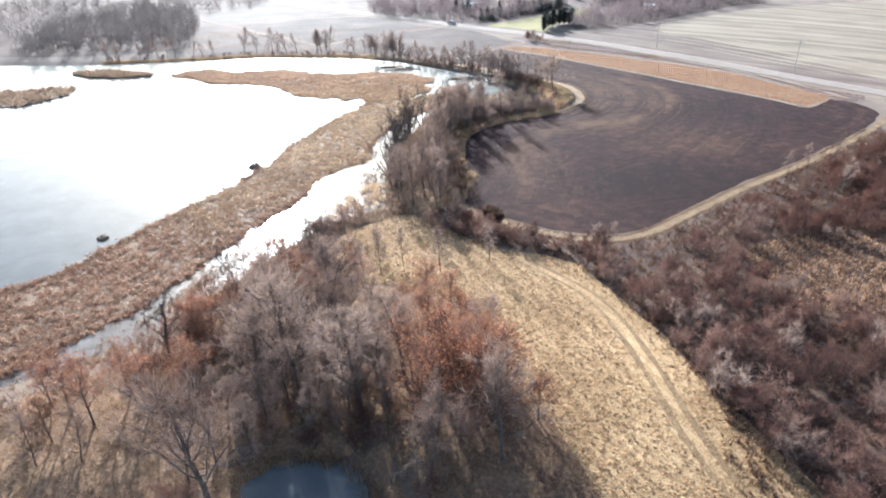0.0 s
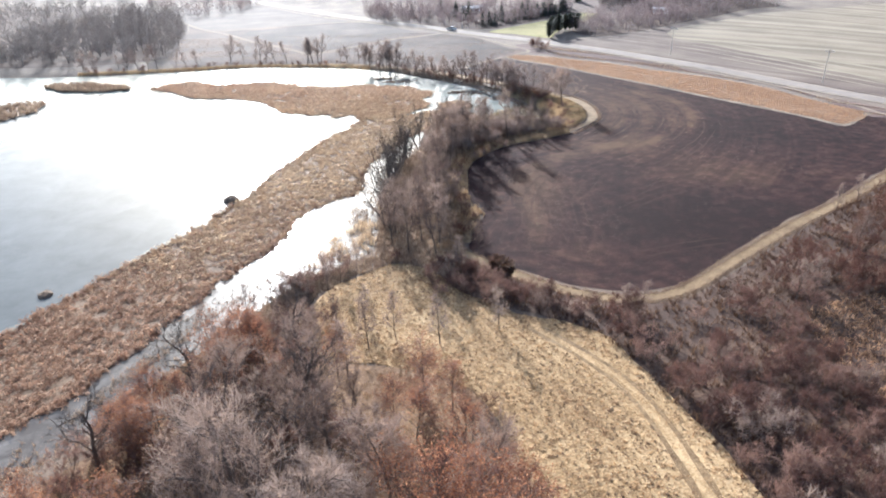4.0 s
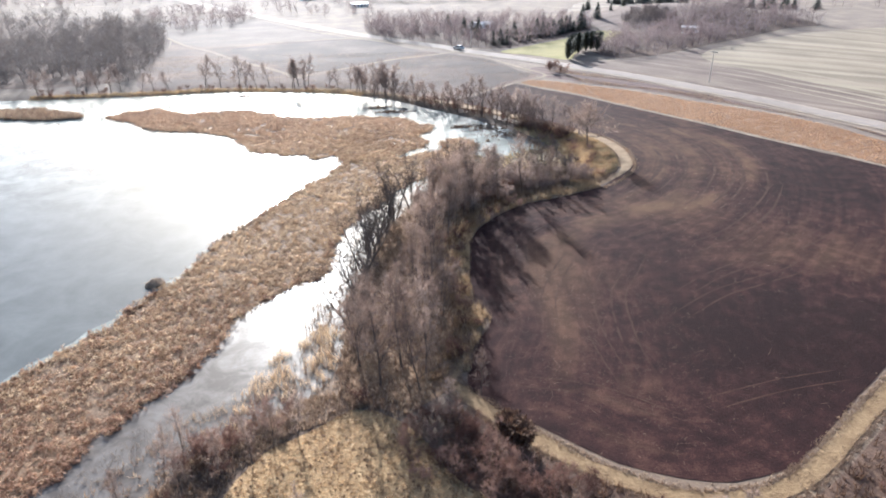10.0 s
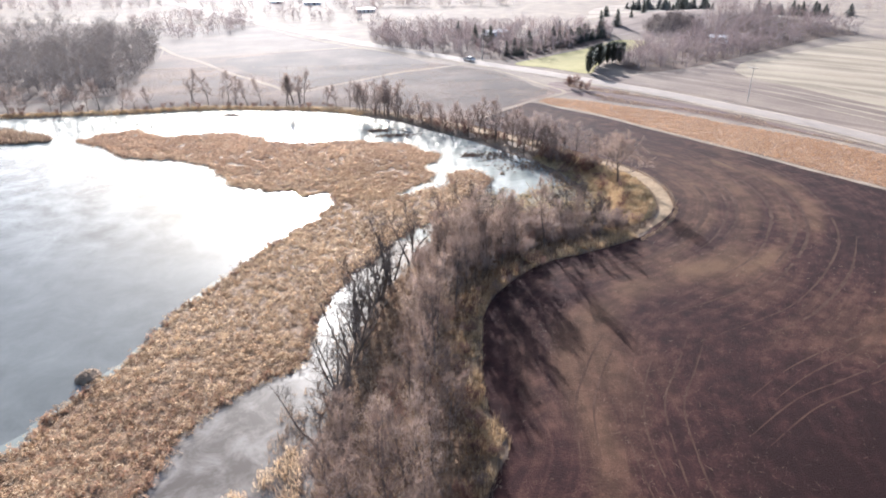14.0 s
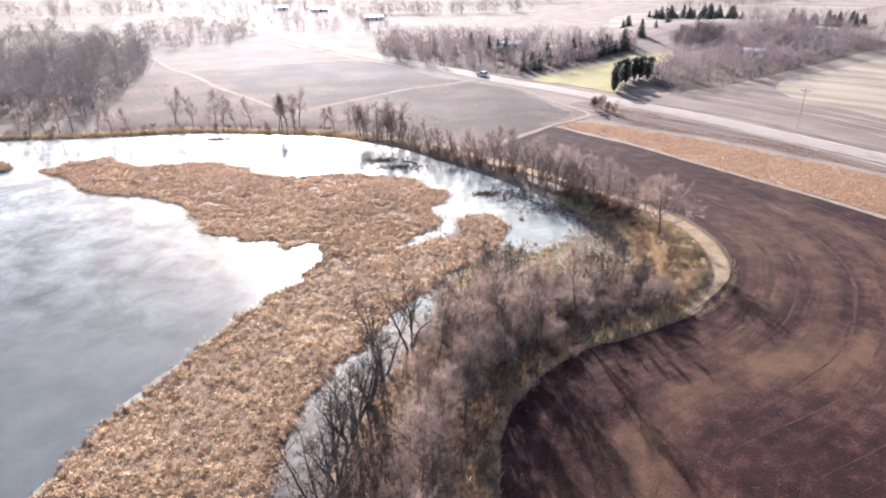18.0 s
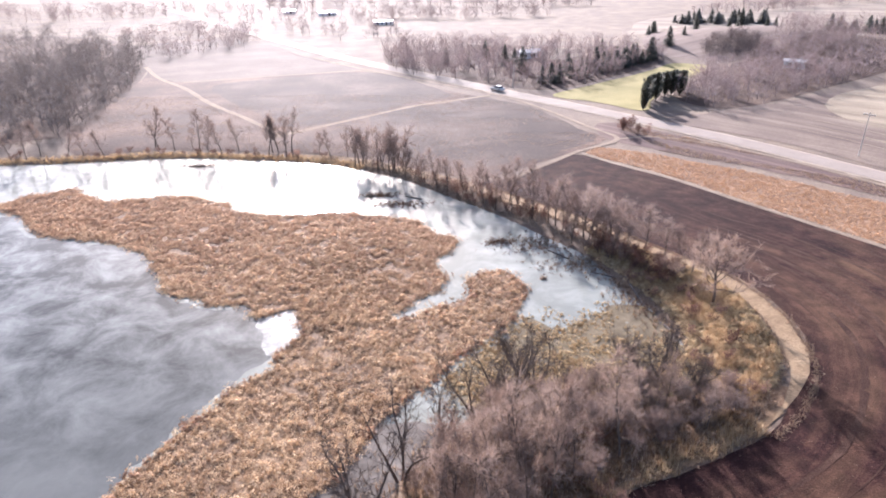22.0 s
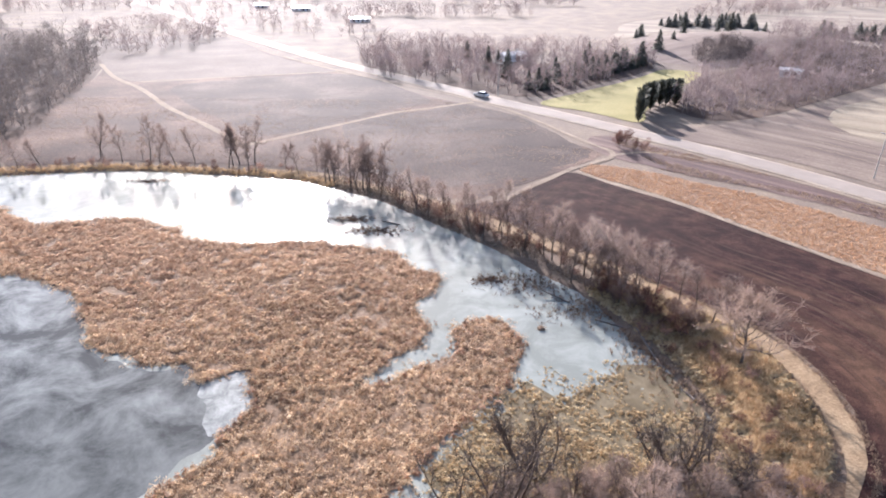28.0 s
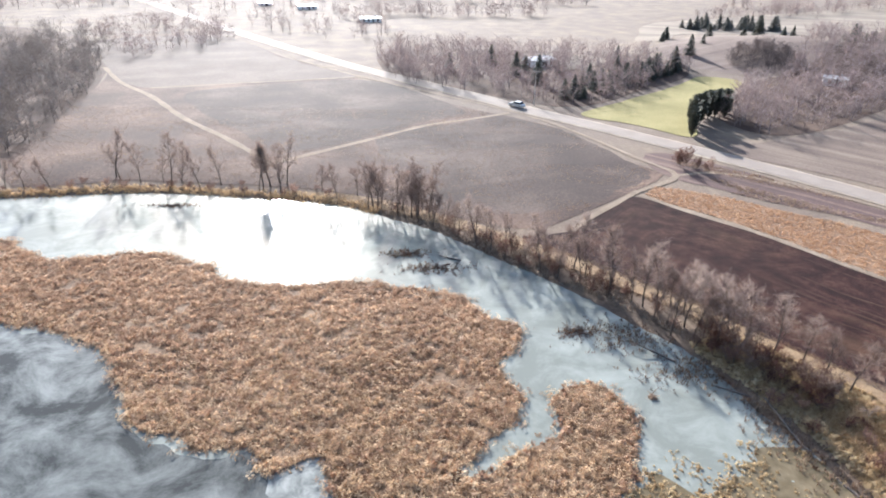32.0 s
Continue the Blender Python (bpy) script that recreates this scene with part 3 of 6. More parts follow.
def softly(line, x, y):
    """Soft distance to a border."""
    d2 = (np.asarray(x, float)[:, None] - line[None, :, 0]) ** 2 + (np.asarray(y, float)[:, None] - line[None, :, 1]) ** 2
    return 1.3 * (((d2 + 0.5) ** -3).sum(1)) ** (-1 / 6)


def headland(x, y):
    """The tractor's passes: two turns along the trail, and the rest parallel to the wooded shore."""
    south = softly(TRAILSIDE, x, y)
    return np.where(south < 9, south, 20 + softly(SHORESIDE, x, y))


soil = sheet("ploughed_field", FIELD, 1.3, 0.04, M_FIELD, "dark ploughed field with pale curved stubble bands", "field", 0.02, lambda x, y: headland(x, y) + 1.5 * ripple(x, y, 28, 0.6))
SWEEP = curve([(20, 128), (25, 136), (30, 141), (37, 145), (46.5, 146), (58, 152), (65, 159), (69, 168), (69, 179), (64, 190)], False, 2.0)


def field_tone(x, y):
    """Where pale stubble shows through the soil, and where the field is darker."""
    blob = lambda cx, cy, sx, sy: np.exp(-(((x - cx) / sx) ** 2) - ((y - cy) / sy) ** 2)
    band = np.exp(-(away(SWEEP, x, y, False) / 2.4) ** 2) * np.clip((y - 122) / 20, 0, 1)
    arcs = sum(k * np.exp(-((softly(SHORESIDE, x, y) - d) / w) ** 2) for d, w, k in ((7.0, 0.9, 0.5), (11.5, 1.2, 0.6), (16.0, 0.8, 0.4), (20.5, 1.0, 0.45))) * np.clip((y - 142) / 10, 0, 1) * np.clip((215 - y) / 20, 0, 1)
    rows = np.sin(headland(x, y) * 0.8 + 1.0 * ripple(x, y, 14, 0.3)) + 0.6 * np.sin(headland(x, y) * 1.9 + 2.0)
    return (0.85 * blob(21, 116, 6, 15) + 0.3 * blob(26, 100, 10, 6) + 0.85 * band * (0.4 + 1.2 * patchy(x, y, 3.0, 8)) + arcs * (0.2 + 1.2 * patchy(x, y, 4.0, 9)) + 0.55 * blob(40, 148, 5, 3) + 0.45 * blob(58, 128, 14, 9) + 0.35 * blob(52, 172, 14, 18) + 0.13 * rows * np.clip((y - 132) / 24, 0.25, 1)
            - 1.5 * blob(48, 105, 24, 13) - 0.9 * blob(82, 155, 15, 20) - 0.7 * blob(36, 132, 6, 8) - 0.8 * blob(61, 152, 8, 6) + 0.4 * (patchy(x, y, 7, 3) - 0.5) + 0.9 * (patchy(0.8 * headland(x, y), 0.07 * (0.6 * x - y), 1.0, 4) - 0.5))


tone = soil.data.attributes.new("tone", "FLOAT", "POINT")
at = np.zeros(3 * len(soil.data.vertices), np.float32)
soil.data.vertices.foreach_get("co", at)
tone.data.foreach_set("value", field_tone(at[0::3].astype(float), at[1::3].astype(float)).astype(np.float32))

LANE = curve([(-13, 89), (-9, 94), (-4, 97.5), (1, 95.5), (5, 89), (10, 83.5), (14, 80.5), (20.3, 77), (23.4, 66), (25.3, 56), (26.8, 44), (30.5, 30), (32, 10), (34, -60), (10, -60), (17, 10), (12.5, 31), (11, 40), (9.5, 48), (7.5, 58),
              (4, 68), (-3, 72), (-10, 74), (-15, 80)], True, 2.0, 0.3, 6)
sheet("mown_hill", LANE, 1.3, 0.05, M_LANE, "straw-coloured mown grass over the crest of a low hill", "grass", 0.0, lambda x, y: x * 0.93 + y * 0.35)

def beside_line(pts, off):
    """A line that runs at an even distance to the right of another."""
    c = curve(pts, False, 3.0)
    t = np.gradient(c, axis=0)
    t /= np.linalg.norm(t, axis=1)[:, None] + 1e-9
    return [tuple(p) for p in c + np.stack([t[:, 1], -t[:, 0]], 1) * off]


point = [(20, 148), (28, 152), (36, 156), (41, 161), (46, 168), (48, 175), (47, 182), (44, 189), (38, 195), (29, 207), (20, 216)]
rng = np.random.RandomState(77)
for off in (3.2, 5.4, 8.6, 10.1, 13.8, 15.2, 18.5, 20.3, 24.4, 27.0):
    a, b = sorted(rng.uniform(0, 1, 2) * (0.45, 0.45) + (0, 0.55))
    lane = beside_line(point, off)
    lane = [p for p in lane if inside(FIELD, p[0], p[1]) and away(FIELD, np.array([p[0]]), np.array([p[1]]))[0] > 1.5]
    lane = lane[int(a * len(lane)):int(b * len(lane)) + 1]
    if len(lane) > 4:
        strip("stubble_band", lane[::2], rng.uniform(0.35, 0.9), 0.052, M_BAND, "faint pale band left by the plough", "stubble", 1.0, 2, 0.25, 0.35)
for pts in ([(36, 131), (32, 124), (28.5, 118), (27.2, 111.5), (26.6, 105), (26.8, 99), (27.5, 94)], [(29, 128), (25.5, 121), (23.6, 114), (23.4, 106), (24.2, 99)], [(26, 131), (21, 122), (18.6, 114), (18.4, 107)],
            [(13, 101), (17, 98), (21, 98.5), (24, 97), (27.5, 93.5)], [(31, 96), (36, 98.5), (43, 98.5), (50, 101)], [(36, 117), (42, 121.5), (50, 126), (60, 131), (70, 138)], [(34, 112), (41, 117), (50, 121), (61, 126)]):
    for off in (-0.9, 0.9):
        strip("tyre_track", beside_line(pts, off)[::2], 0.16, 0.054, M_BAND, "thin pale tyre track over the ploughed soil", "track", 1.0, 1, 0.4, 0.2)

ORANGE = curve([(38, 246), (47, 243), (56, 236.5), (66, 229), (76, 219), (88, 207), (99, 193), (105, 176), (110, 162.5), (99.5, 155), (96, 161), (85, 177.5), (71, 197.5), (59.5, 213), (47.5, 229), (40, 237),
                (35.5, 242.5)], True, 2.5, 0.25, 7)
sheet("prairie_strip", ORANGE, 2.0, 0.06, M_ORANGE, "russet strip of tall prairie grass beside a field", "grass", 0.02)
PRAIRIE = curve([(-80, 249), (-56, 250), (-36, 248), (-20, 245), (-8, 239), (4, 232), (14, 228), (24, 236), (31, 242), (42, 252), (36, 262), (26, 285), (10, 300), (-3, 314), (-26, 340),
                 (-52, 372), (-90, 420), (-130, 400), (-100, 340), (-90, 290)], True, 4.0, 0.3, 8)
sheet("dark_prairie", PRAIRIE, 3.0, 0.05, M_PRAIRIE, "purplish brown burnt prairie crossed by mown tracks", "field", 0.0, lambda x, y: y - 0.25 * x)
STUBBLE = curve([(-82, 321), (-55, 329), (-24, 339), (-40, 356), (-56, 376), (-90, 420), (-128, 398), (-104, 350)], True, 3.0, 0.5, 18)
sheet("prairie_stubble", STUBBLE, 4.0, 0.075, M_FAINT, "paler beige stubble at the far end of the prairie", "field", 0.0, lambda x, y: y - 0.3 * x)
for pts in ([(-14, 274.5), (4, 287), (15, 293.5), (28, 282), (36, 264), (40, 252.5), (31, 244), (21, 237), (9, 234), (-4, 241)], [(-45, 279), (-30, 265), (-4, 287.5), (6, 296), (2, 308), (-20, 334), (-50, 326), (-68, 313)]):
    sheet("burnt_patch", curve(pts, True, 1.5, 0.5, 23), 3.0, 0.068, M_BURNT, "darker burnt patch of the prairie", "field", 0.0, lambda x, y: y - 0.25 * x)
DITCH = curve([(43, 251.5), (49, 246), (57, 239.5), (67, 232), (78, 222), (90, 209.5), (101, 195), (107.5, 178), (109.5, 160), (119, 162), (107, 185), (92, 211), (80.3, 229.7), (72.5, 239.2), (64.7, 248.5), (55.7, 258), (46, 266), (41, 262)], True, 2.5, 0.3, 19)
sheet("roadside_ditch", DITCH, 2.5, 0.055, M_DITCH, "dark purplish-brown grass in the roadside ditch", "ditch", 0.0, lambda x, y: 0.72 * x + 0.69 * y)
TANFIELD = curve([(104, 268), (112, 252), (120, 235), (130, 212), (138, 178), (160, 140), (220, 60), (420, 120), (420, 380), (300, 380), (250, 352), (200, 336), (165, 324), (140, 308), (110, 288)],
                 True, 6.0, 0.3, 9)
sheet("harvested_field", TANFIELD, 5.0, 0.10, M_TAN, "pale tan harvested field with curved swathes", "field", 0.0, lambda x, y: 0.62 * x + 0.55 * y + 9 * np.sin(x / 38))
LAWN = curve([(36, 296), (48, 308), (60, 319), (74, 332), (85, 343), (95, 336), (86, 323), (72, 306), (63, 290), (57, 277), (47, 287)], True, 2.0, 0.2, 10)
sheet("lawn", LAWN, 3.0, 0.10, M_LAWN, "yellow-green mown lawn beside the road", "lawn")
for pts, spacing, label in (([(84, 408), (95, 440), (112, 478), (150, 500), (215, 535), (330, 610), (420, 640), (420, 560), (300, 520), (235, 470), (200, 445), (165, 440), (118, 440), (100, 415)], 12.0, "pale salmon stubble field on a far slope"),
                            ([(-500, 700), (-200, 640), (-60, 620), (90, 600), (260, 640), (600, 700), (1200, 900), (1200, 1400), (-900, 1400)], 60.0, "pale fields on the horizon"),
                            ([(24, 372), (36, 352), (48, 356), (62, 368), (56, 382), (36, 384)], 4.0, "pale bleached grass in a farmyard")):
    sheet("far_field", curve(pts, True, spacing / 2, 0.6, 20), spacing, 0.15, M_PALEFIELD, label, "field", 0.0, lambda x, y: y + 0.35 * x)

ROAD = [(-300, 735), (-168, 552), (-86, 435), (-51, 387), (-26, 355), (-5, 332), (13, 312), (25, 298), (38, 284.5), (49, 272.8), (59.5, 261.5), (69, 251), (77, 241.8), (85, 231.5), (98, 214), (113, 188),
        (127, 164), (150, 120), (200, 20)]
wheel = [(13.5, 78), (18.5, 70), (21, 62.7), (21.8, 50.7), (21.8, 42.5), (22.3, 36.5), (23.5, 29), (26, 8), (24, -58)]
for off in (-0.8, 0.8):
    strip("wheel_track", [(x + off, y) for x, y in wheel], 0.6, 0.064, M_TRAIL, "faint worn wheel rut over the mown hill", "path", 2, 2, 0.3)
MEADOW = curve([(60, 268), (72, 256), (84, 243), (97, 223), (112, 198), (128, 170), (150, 130), (170, 140), (150, 180), (136, 210), (150, 240), (150, 290), (120, 296), (95, 284), (78, 276)], True, 4.0, 0.4, 15)
sheet("roadside_meadow", MEADOW, 4.0, 0.06, M_STREAK, "streaked purplish-brown meadow between the road and a field", "field", 0.0, lambda x, y: 0.72 * x + 0.69 * y)
strip("road_verge", ROAD, 6.6, 0.09, M_GRAVEL, "pale gravel shoulder and dead verge grass", "verge", 3, 6, 0.05)
strip("road", ROAD, 5.0, 0.13, M_ROAD, "pale worn two-lane country road", "road", 3, 4)
strip("mown_trail", [(6, 101), (9, 97), (13.5, 92), (19, 87), (26, 84), (34, 85.5), (45, 93.5), (58, 103), (72, 112), (85, 121), (101, 133), (120, 150)], 1.7, 0.07, M_TRAIL,
      "yellowish mown trail curving round the ploughed field", "path", 2, 4, 0.12)
strip("mown_trail", [(6, 101), (8.5, 107), (10.2, 113), (9, 118), (9, 124), (11, 138), (19.5, 148.5), (28, 152.8), (34, 156), (39, 159.5)], 0.8, 0.07, M_DULLTRAIL,
      "narrow faded trail between the wooded bank and the field", "path", 2, 4, 0.25)
strip("mown_trail", [(37.5, 158), (40, 160.5), (44, 166), (45.6, 172), (45.8, 178), (44.5, 184), (42, 188.6), (37, 194.6), (33, 199.6), (28, 206.6), (21, 213.6), (13, 221.6), (6, 228), (-4, 235),
                     (-15, 241.5), (-30, 246)], 2.8, 0.07, M_PALETRAIL, "pale mown trail rounding the point of the field", "path", 2, 4, 0.12, 0.1)
strip("field_track", [(19, 227.5), (22.3, 231.6), (28.6, 238), (34.2, 243.6), (44.5, 252), (40, 262), (27.5, 287), (14, 304), (1, 316.5), (-24, 341), (-47, 367)], 1.2, 0.1, M_TRACK, "pale trodden track along the roadside ditch", "path", 3, 3, 0.2)
strip("field_track", [(44.5, 252), (50, 253.6), (57, 252.5), (66, 245.8), (75, 237.5), (85, 224.5), (97, 206), (108, 184), (114, 160)], 1.15, 0.075, M_TRACK, "thin pale track along the roadside ditch", "path", 3, 3, 0.2)
strip("field_track", [(34.5, 242.3), (40, 235.8), (47.5, 228), (53, 221), (59, 212.5), (70.5, 197), (78, 186), (84.5, 177), (90, 169), (95.5, 160.5), (99.2, 154.2), (105, 158.5), (111, 163)], 1.3, 0.075, M_TRACK, "pale mown border of the russet strip", "path", 3, 3, 0.2)
strip("field_track", [(-105, 350), (-91, 328), (-76, 311), (-61, 290), (-46, 273), (-33, 257)], 1.5, 0.1, M_TRACK, "pale mown track through the dark prairie", "path", 3, 3, 0.2)
strip("field_track", [(-33, 258), (-16, 273), (-3, 285), (8, 291), (18, 297)], 1.4, 0.1, M_TRACK, "faint track through the dark prairie", "path", 3, 3, 0.2)

strip("field_track", [(-80, 321), (-55, 329), (-24, 339)], 1.0, 0.1, M_TRACK, "faint mown line across the prairie", "path", 3, 3, 0.3)

for along_road, width in ((9, 1.6), (14, 2.4), (19.5, 3.0), (26, 3.6), (33, 4.5)):
    strip("stubble_swathe", [(x + 0.8 * along_road, y + 0.6 * along_road) for x, y in ((78, 258), (88, 244), (100, 224), (113, 200), (126, 174), (138, 150))], 0.6 * width, 0.105, M_TAN, "pale swathe of cut straw in the roadside meadow", "stubble", 4, 3, 0.5, 0.45)

# ---- shore ice ----
for inner, off in (([(-52, 85), (-48, 91), (-41, 105), (-35, 115), (-32, 123), (-28, 133), (-27, 140), (-23, 150), (-19, 159), (-14, 168), (-12, 174)], (-0.9, 0.4)),
                   ([(-69, 213), (-63, 206), (-53, 203), (-47, 201), (-41, 198), (-36, 192), (-33, 186.5), (-26, 182), (-20, 182)], (-0.9, -1.3))):
    rng = np.random.RandomState(len(inner))
    outer = [(x + off[0] * k, y + off[1] * k) for (x, y), k in zip(inner, rng.uniform(0.3, 1.3, len(inner)))]
    rim = curve([(x - 0.6 * off[0], y - 0.6 * off[1]) for x, y in inner] + outer[::-1], True, 1.0, 0.35, 22)
    sheet("shore_ice", rim, 1.5, 0.008, M_ICE, "ragged rim of pale ice along the reeds", "ice", 0.0, zfun=lambda x, y: 0 * x)

for pts, label in (([(-18.3, 178.9), (-15.1, 180.6), (-13, 181.9), (-11.6, 177.6), (-12.2, 172.8), (-14.1, 170.4), (-15.8, 171.4), (-16.3, 174.4)], "pale sheet of ice filling a cove of the reed bed"),):
    sheet("ice_sheet", curve(pts, True, 0.8, 0.22, 41), 1.5, 0.012, M_THINICE, label, "ice", 0.0, zfun=lambda x, y: 0 * x)

# ---- reed beds ----
ARM = curve([(-130, 8), (-85, 38), (-50, 58), (-44, 64), (-38, 71), (-33, 82), (-29, 92), (-26, 99), (-21, 108), (-19.5, 117), (-13, 125.5), (-10, 127), (-9, 139), (-6.5, 147), (-3, 154), (2, 162),
             (7, 170), (12, 175), (15, 180), (16, 187), (14, 191), (8.5, 188.5), (9, 184), (4, 181), (-1, 178.5), (-4, 181), (-12, 180), (-12, 174), (-14, 168), (-19, 159), (-23, 150), (-27, 140),
             (-28, 133), (-32, 123), (-35, 115), (-41, 105), (-48, 91), (-53, 82), (-60, 78), (-90, 62), (-140, 45)], True, 1.2, 0.45, 11)
ISLAND = curve([(-77, 218), (-67, 226), (-59, 220.5), (-51, 220), (-45, 222), (-35, 218), (-30, 213.5), (-21, 212.5), (-14, 213.5), (-7, 211.5), (0, 210), (3, 204.5), (7, 202), (7, 198), (4, 194), (6, 187.5),
                (2, 183), (-1.5, 178.5), (-9, 176), (-14, 180.5), (-18, 179), (-20, 182), (-26, 182), (-33, 186.5), (-36, 192), (-41, 198), (-47, 201), (-53, 203), (-63, 206), (-69, 213)], True, 1.2, 0.5, 12)
ISLET_W = curve([(-112, 226), (-104, 229), (-94, 226), (-86, 222), (-84, 218), (-93, 216.5), (-104, 219)], True, 1.5, 0.5, 13)
ISLET_FAR = curve([(-150, 212), (-122, 202), (-106, 206), (-100, 199), (-105, 186), (-114, 182), (-150, 180)], True, 2.0, 0.6, 14)
reeds = [("reed_arm", ARM, "long tongue of russet reeds between the lake and a channel"), ("reed_island", ISLAND, "broad russet reed island in shallow water"),
         ("reed_islet", ISLET_W, "small reed islet near the far shore"), ("reed_islet", ISLET_FAR, "reed islet out in the lake")]
for k, (name, poly, label) in enumerate(reeds):
    sheet(name, poly, 1.2 if k < 2 else 2.0, 0.10 + 0.02 * k, M_MUD, label, "reed bed", 0.06, zfun=lambda x, y: 0 * x)

# ---- plants: reeds and grasses ----
def land_only(x, y):
    return ~inside(BASIN, x, y)


def fringe(poly, count, seed, spread=0.45):
    """Places scattered about an outline."""
    rng = np.random.RandomState(seed)
    i, t = rng.randint(0, len(poly), count), rng.uniform(0, 1, (count, 1))
    return poly[i] * (1 - t) + np.roll(poly, -1, 0)[i] * t + rng.normal(0, spread, (count, 2))


for poly, n, m, seed, label in ((ARM, 42000, 4600, 21, "dense russet and straw dry reeds on a wet mat"), (ISLAND, 27000, 2600, 23, "dense russet dry reeds covering an island")):
    xy = np.concatenate([scatter(poly, n, seed, lambda x, y: 0.6 * patchy(x, y, 0.9, 1) + 0.4 * patchy(x, y, 2.6, 2) > 0.27), fringe(poly, m, seed + 1)])
    low = 0.36 * patchy(xy[:, 0], xy[:, 1], 0.9, 1) - 0.12 + 0.06 * ripple(xy[:, 0], xy[:, 1], 1.7, seed)
    wander = xy[:, 1] + 12 * np.random.RandomState(seed).normal(size=len(xy)) + 8 * ripple(xy[:, 0], xy[:, 1], 7, 1.0)
    tan = (wander > 108) & (wander < 192)
    south = wander <= 108
    for pick, blades in ((~tan & ~south, M_REED), (south, M_SOUTHREED), (tan, M_TANREED)):
        if pick.any():
            flat = xy[pick] + np.random.RandomState(seed + 3).normal(0, 0.5, xy[pick].shape)
            flat = flat[inside(poly, flat[:, 0], flat[:, 1])]
            tufts("reed_thatch", flat, np.full(len(flat), 0.17), blades, "flattened broken reeds lying on the mat", "reeds", 3, (0.02, 0.10), 0.085, 5.0, seed + 4, 0.25)
            clumps("reeds", xy[pick], 0.08 + low[pick], blades, label, "reeds", (0.16, 0.42), (0.05, 0.3), 6, 2, seed, 0.12)
xy = fringe(ARM, 1100, 127, 0.35)
clumps("reeds", xy, np.full(len(xy), 0.03), M_SOUTHREED, "ragged heaps of dead reeds along the shore", "reeds", (0.2, 0.5), (0.15, 0.45), 6, 3, 128)
for poly, n in ((ISLET_W, 900), (ISLET_FAR, 2200)):
    xy = scatter(poly, n, 25)
    tufts("reeds", xy, np.full(n, 0.12), M_BROWNGRASS, "dry reeds on a far islet", "reeds", 8, (0.6, 1.2), 0.16, 0.7, 26, 0.4)
MARSH = curve([(10, 172), (13, 177), (16, 180), (20, 180.5), (25, 180), (29, 177), (33, 171), (32.5, 166), (27, 163.5), (19, 164), (13, 163.5), (8, 162), (6, 166)], True, 2.0)
rng = np.random.RandomState(27)
hearts = scatter(MARSH, 260, 27, lambda x, y: np.abs(np.sin(37 * x + 53 * y)) < 0.25 + 0.06 * np.clip(178 - y, 0, 12))
xy = hearts[rng.randint(0, len(hearts), 3400)] + rng.normal(0, 0.6, (3400, 2))
clumps("marsh_tussocks", xy, np.zeros(len(xy)) + 0.01, M_MARSH, "tan tussocks standing in shallow marsh water", "tussocks", (0.08, 0.32), (0.05, 0.22), 6, 2, 28, 0.25)
CHANNEL_S = curve([(-36, 68), (-30, 78), (-24, 90), (-17, 98), (-9, 103), (-8, 112), (-8, 118), (-13, 121), (-18, 108), (-26, 94), (-32, 80)], True, 2.0)
xy = scatter(CHANNEL_S, 900, 29, lambda x, y: away(BASIN, x, y) < 1.0 + 4 * np.abs(np.sin(57 * x + 91 * y)))
tufts("channel_reeds", xy, np.zeros(len(xy)), M_BROWNGRASS, "thin dead reeds standing in the channel's shallows", "reeds", 4, (0.3, 0.9), 0.045, 0.4, 30, 0.2)
ICEBED = curve([(-17, 97), (-15, 103), (-12.5, 110), (-9, 114), (-6, 113), (-6, 103), (-10, 100.5), (-15, 95.5)], True, 2.0)
xy = scatter(ICEBED, 2300, 129, lambda x, y: inside(BASIN, x, y) & (patchy(x, y, 1.3, 6) + 0.03 * (x + 10) > 0.45))
clumps("channel_tussocks", xy, np.zeros(len(xy)) + 0.01, M_TANREED, "small straw-coloured tussocks frozen into the channel", "tussocks", (0.03, 0.12), (0.15, 0.6), 3, 3, 130, 0.2)
xy = scatter(CHANNEL_S, 800, 131, lambda x, y: y < 93 + 6 * np.sin(41 * x))
tufts("channel_weeds", xy, np.zeros(len(xy)), M_GREYWEED, "grey-brown dead weeds standing in the frozen channel", "weeds", 5, (0.12, 0.45), 0.045, 0.7, 132, 0.3)
xy = fringe(marshland, 700, 32, 1.1)
clumps("marsh_tussocks", xy, np.zeros(len(xy)) + 0.01, M_MARSH, "tan tussocks round the edge of flooded mud", "tussocks", (0.08, 0.24), (0.06, 0.25), 6, 2, 33)
shore = BASIN[(BASIN[:, 0] > -90) & (BASIN[:, 1] < 195)]
rng = np.random.RandomState(32)
pick = shore[rng.randint(0, len(shore), 3400)]
pick = pick + rng.normal(0, 1.7, pick.shape)
tufts("bank_grass", pick, np.maximum(ground_z(pick[:, 0], pick[:, 1]), -0.02), M_BROWNGRASS, "brown weeds and sedge along the water's edge", "grass", 8, (0.2, 0.6), 0.08, 0.8, 33, 0.25)
wheel_line = curve(wheel, False, 2.0)
xy = scatter(LANE, 20000, 34, lambda x, y: (y > 24) & (away(wheel_line, x, y, False) > 0.1))

tufts("mown_stubble", xy, ground_z(xy[:, 0], xy[:, 1]) + 0.04, M_STRAW, "short tufted straw-coloured grass on the mown hill", "grass", 6, (0.05, 0.17), 0.06, 1.0, 35, 0.2)
xy = scatter(LANE, 3200, 234, lambda x, y: (y > 24) & (away(wheel_line, x, y, False) > 1.3))
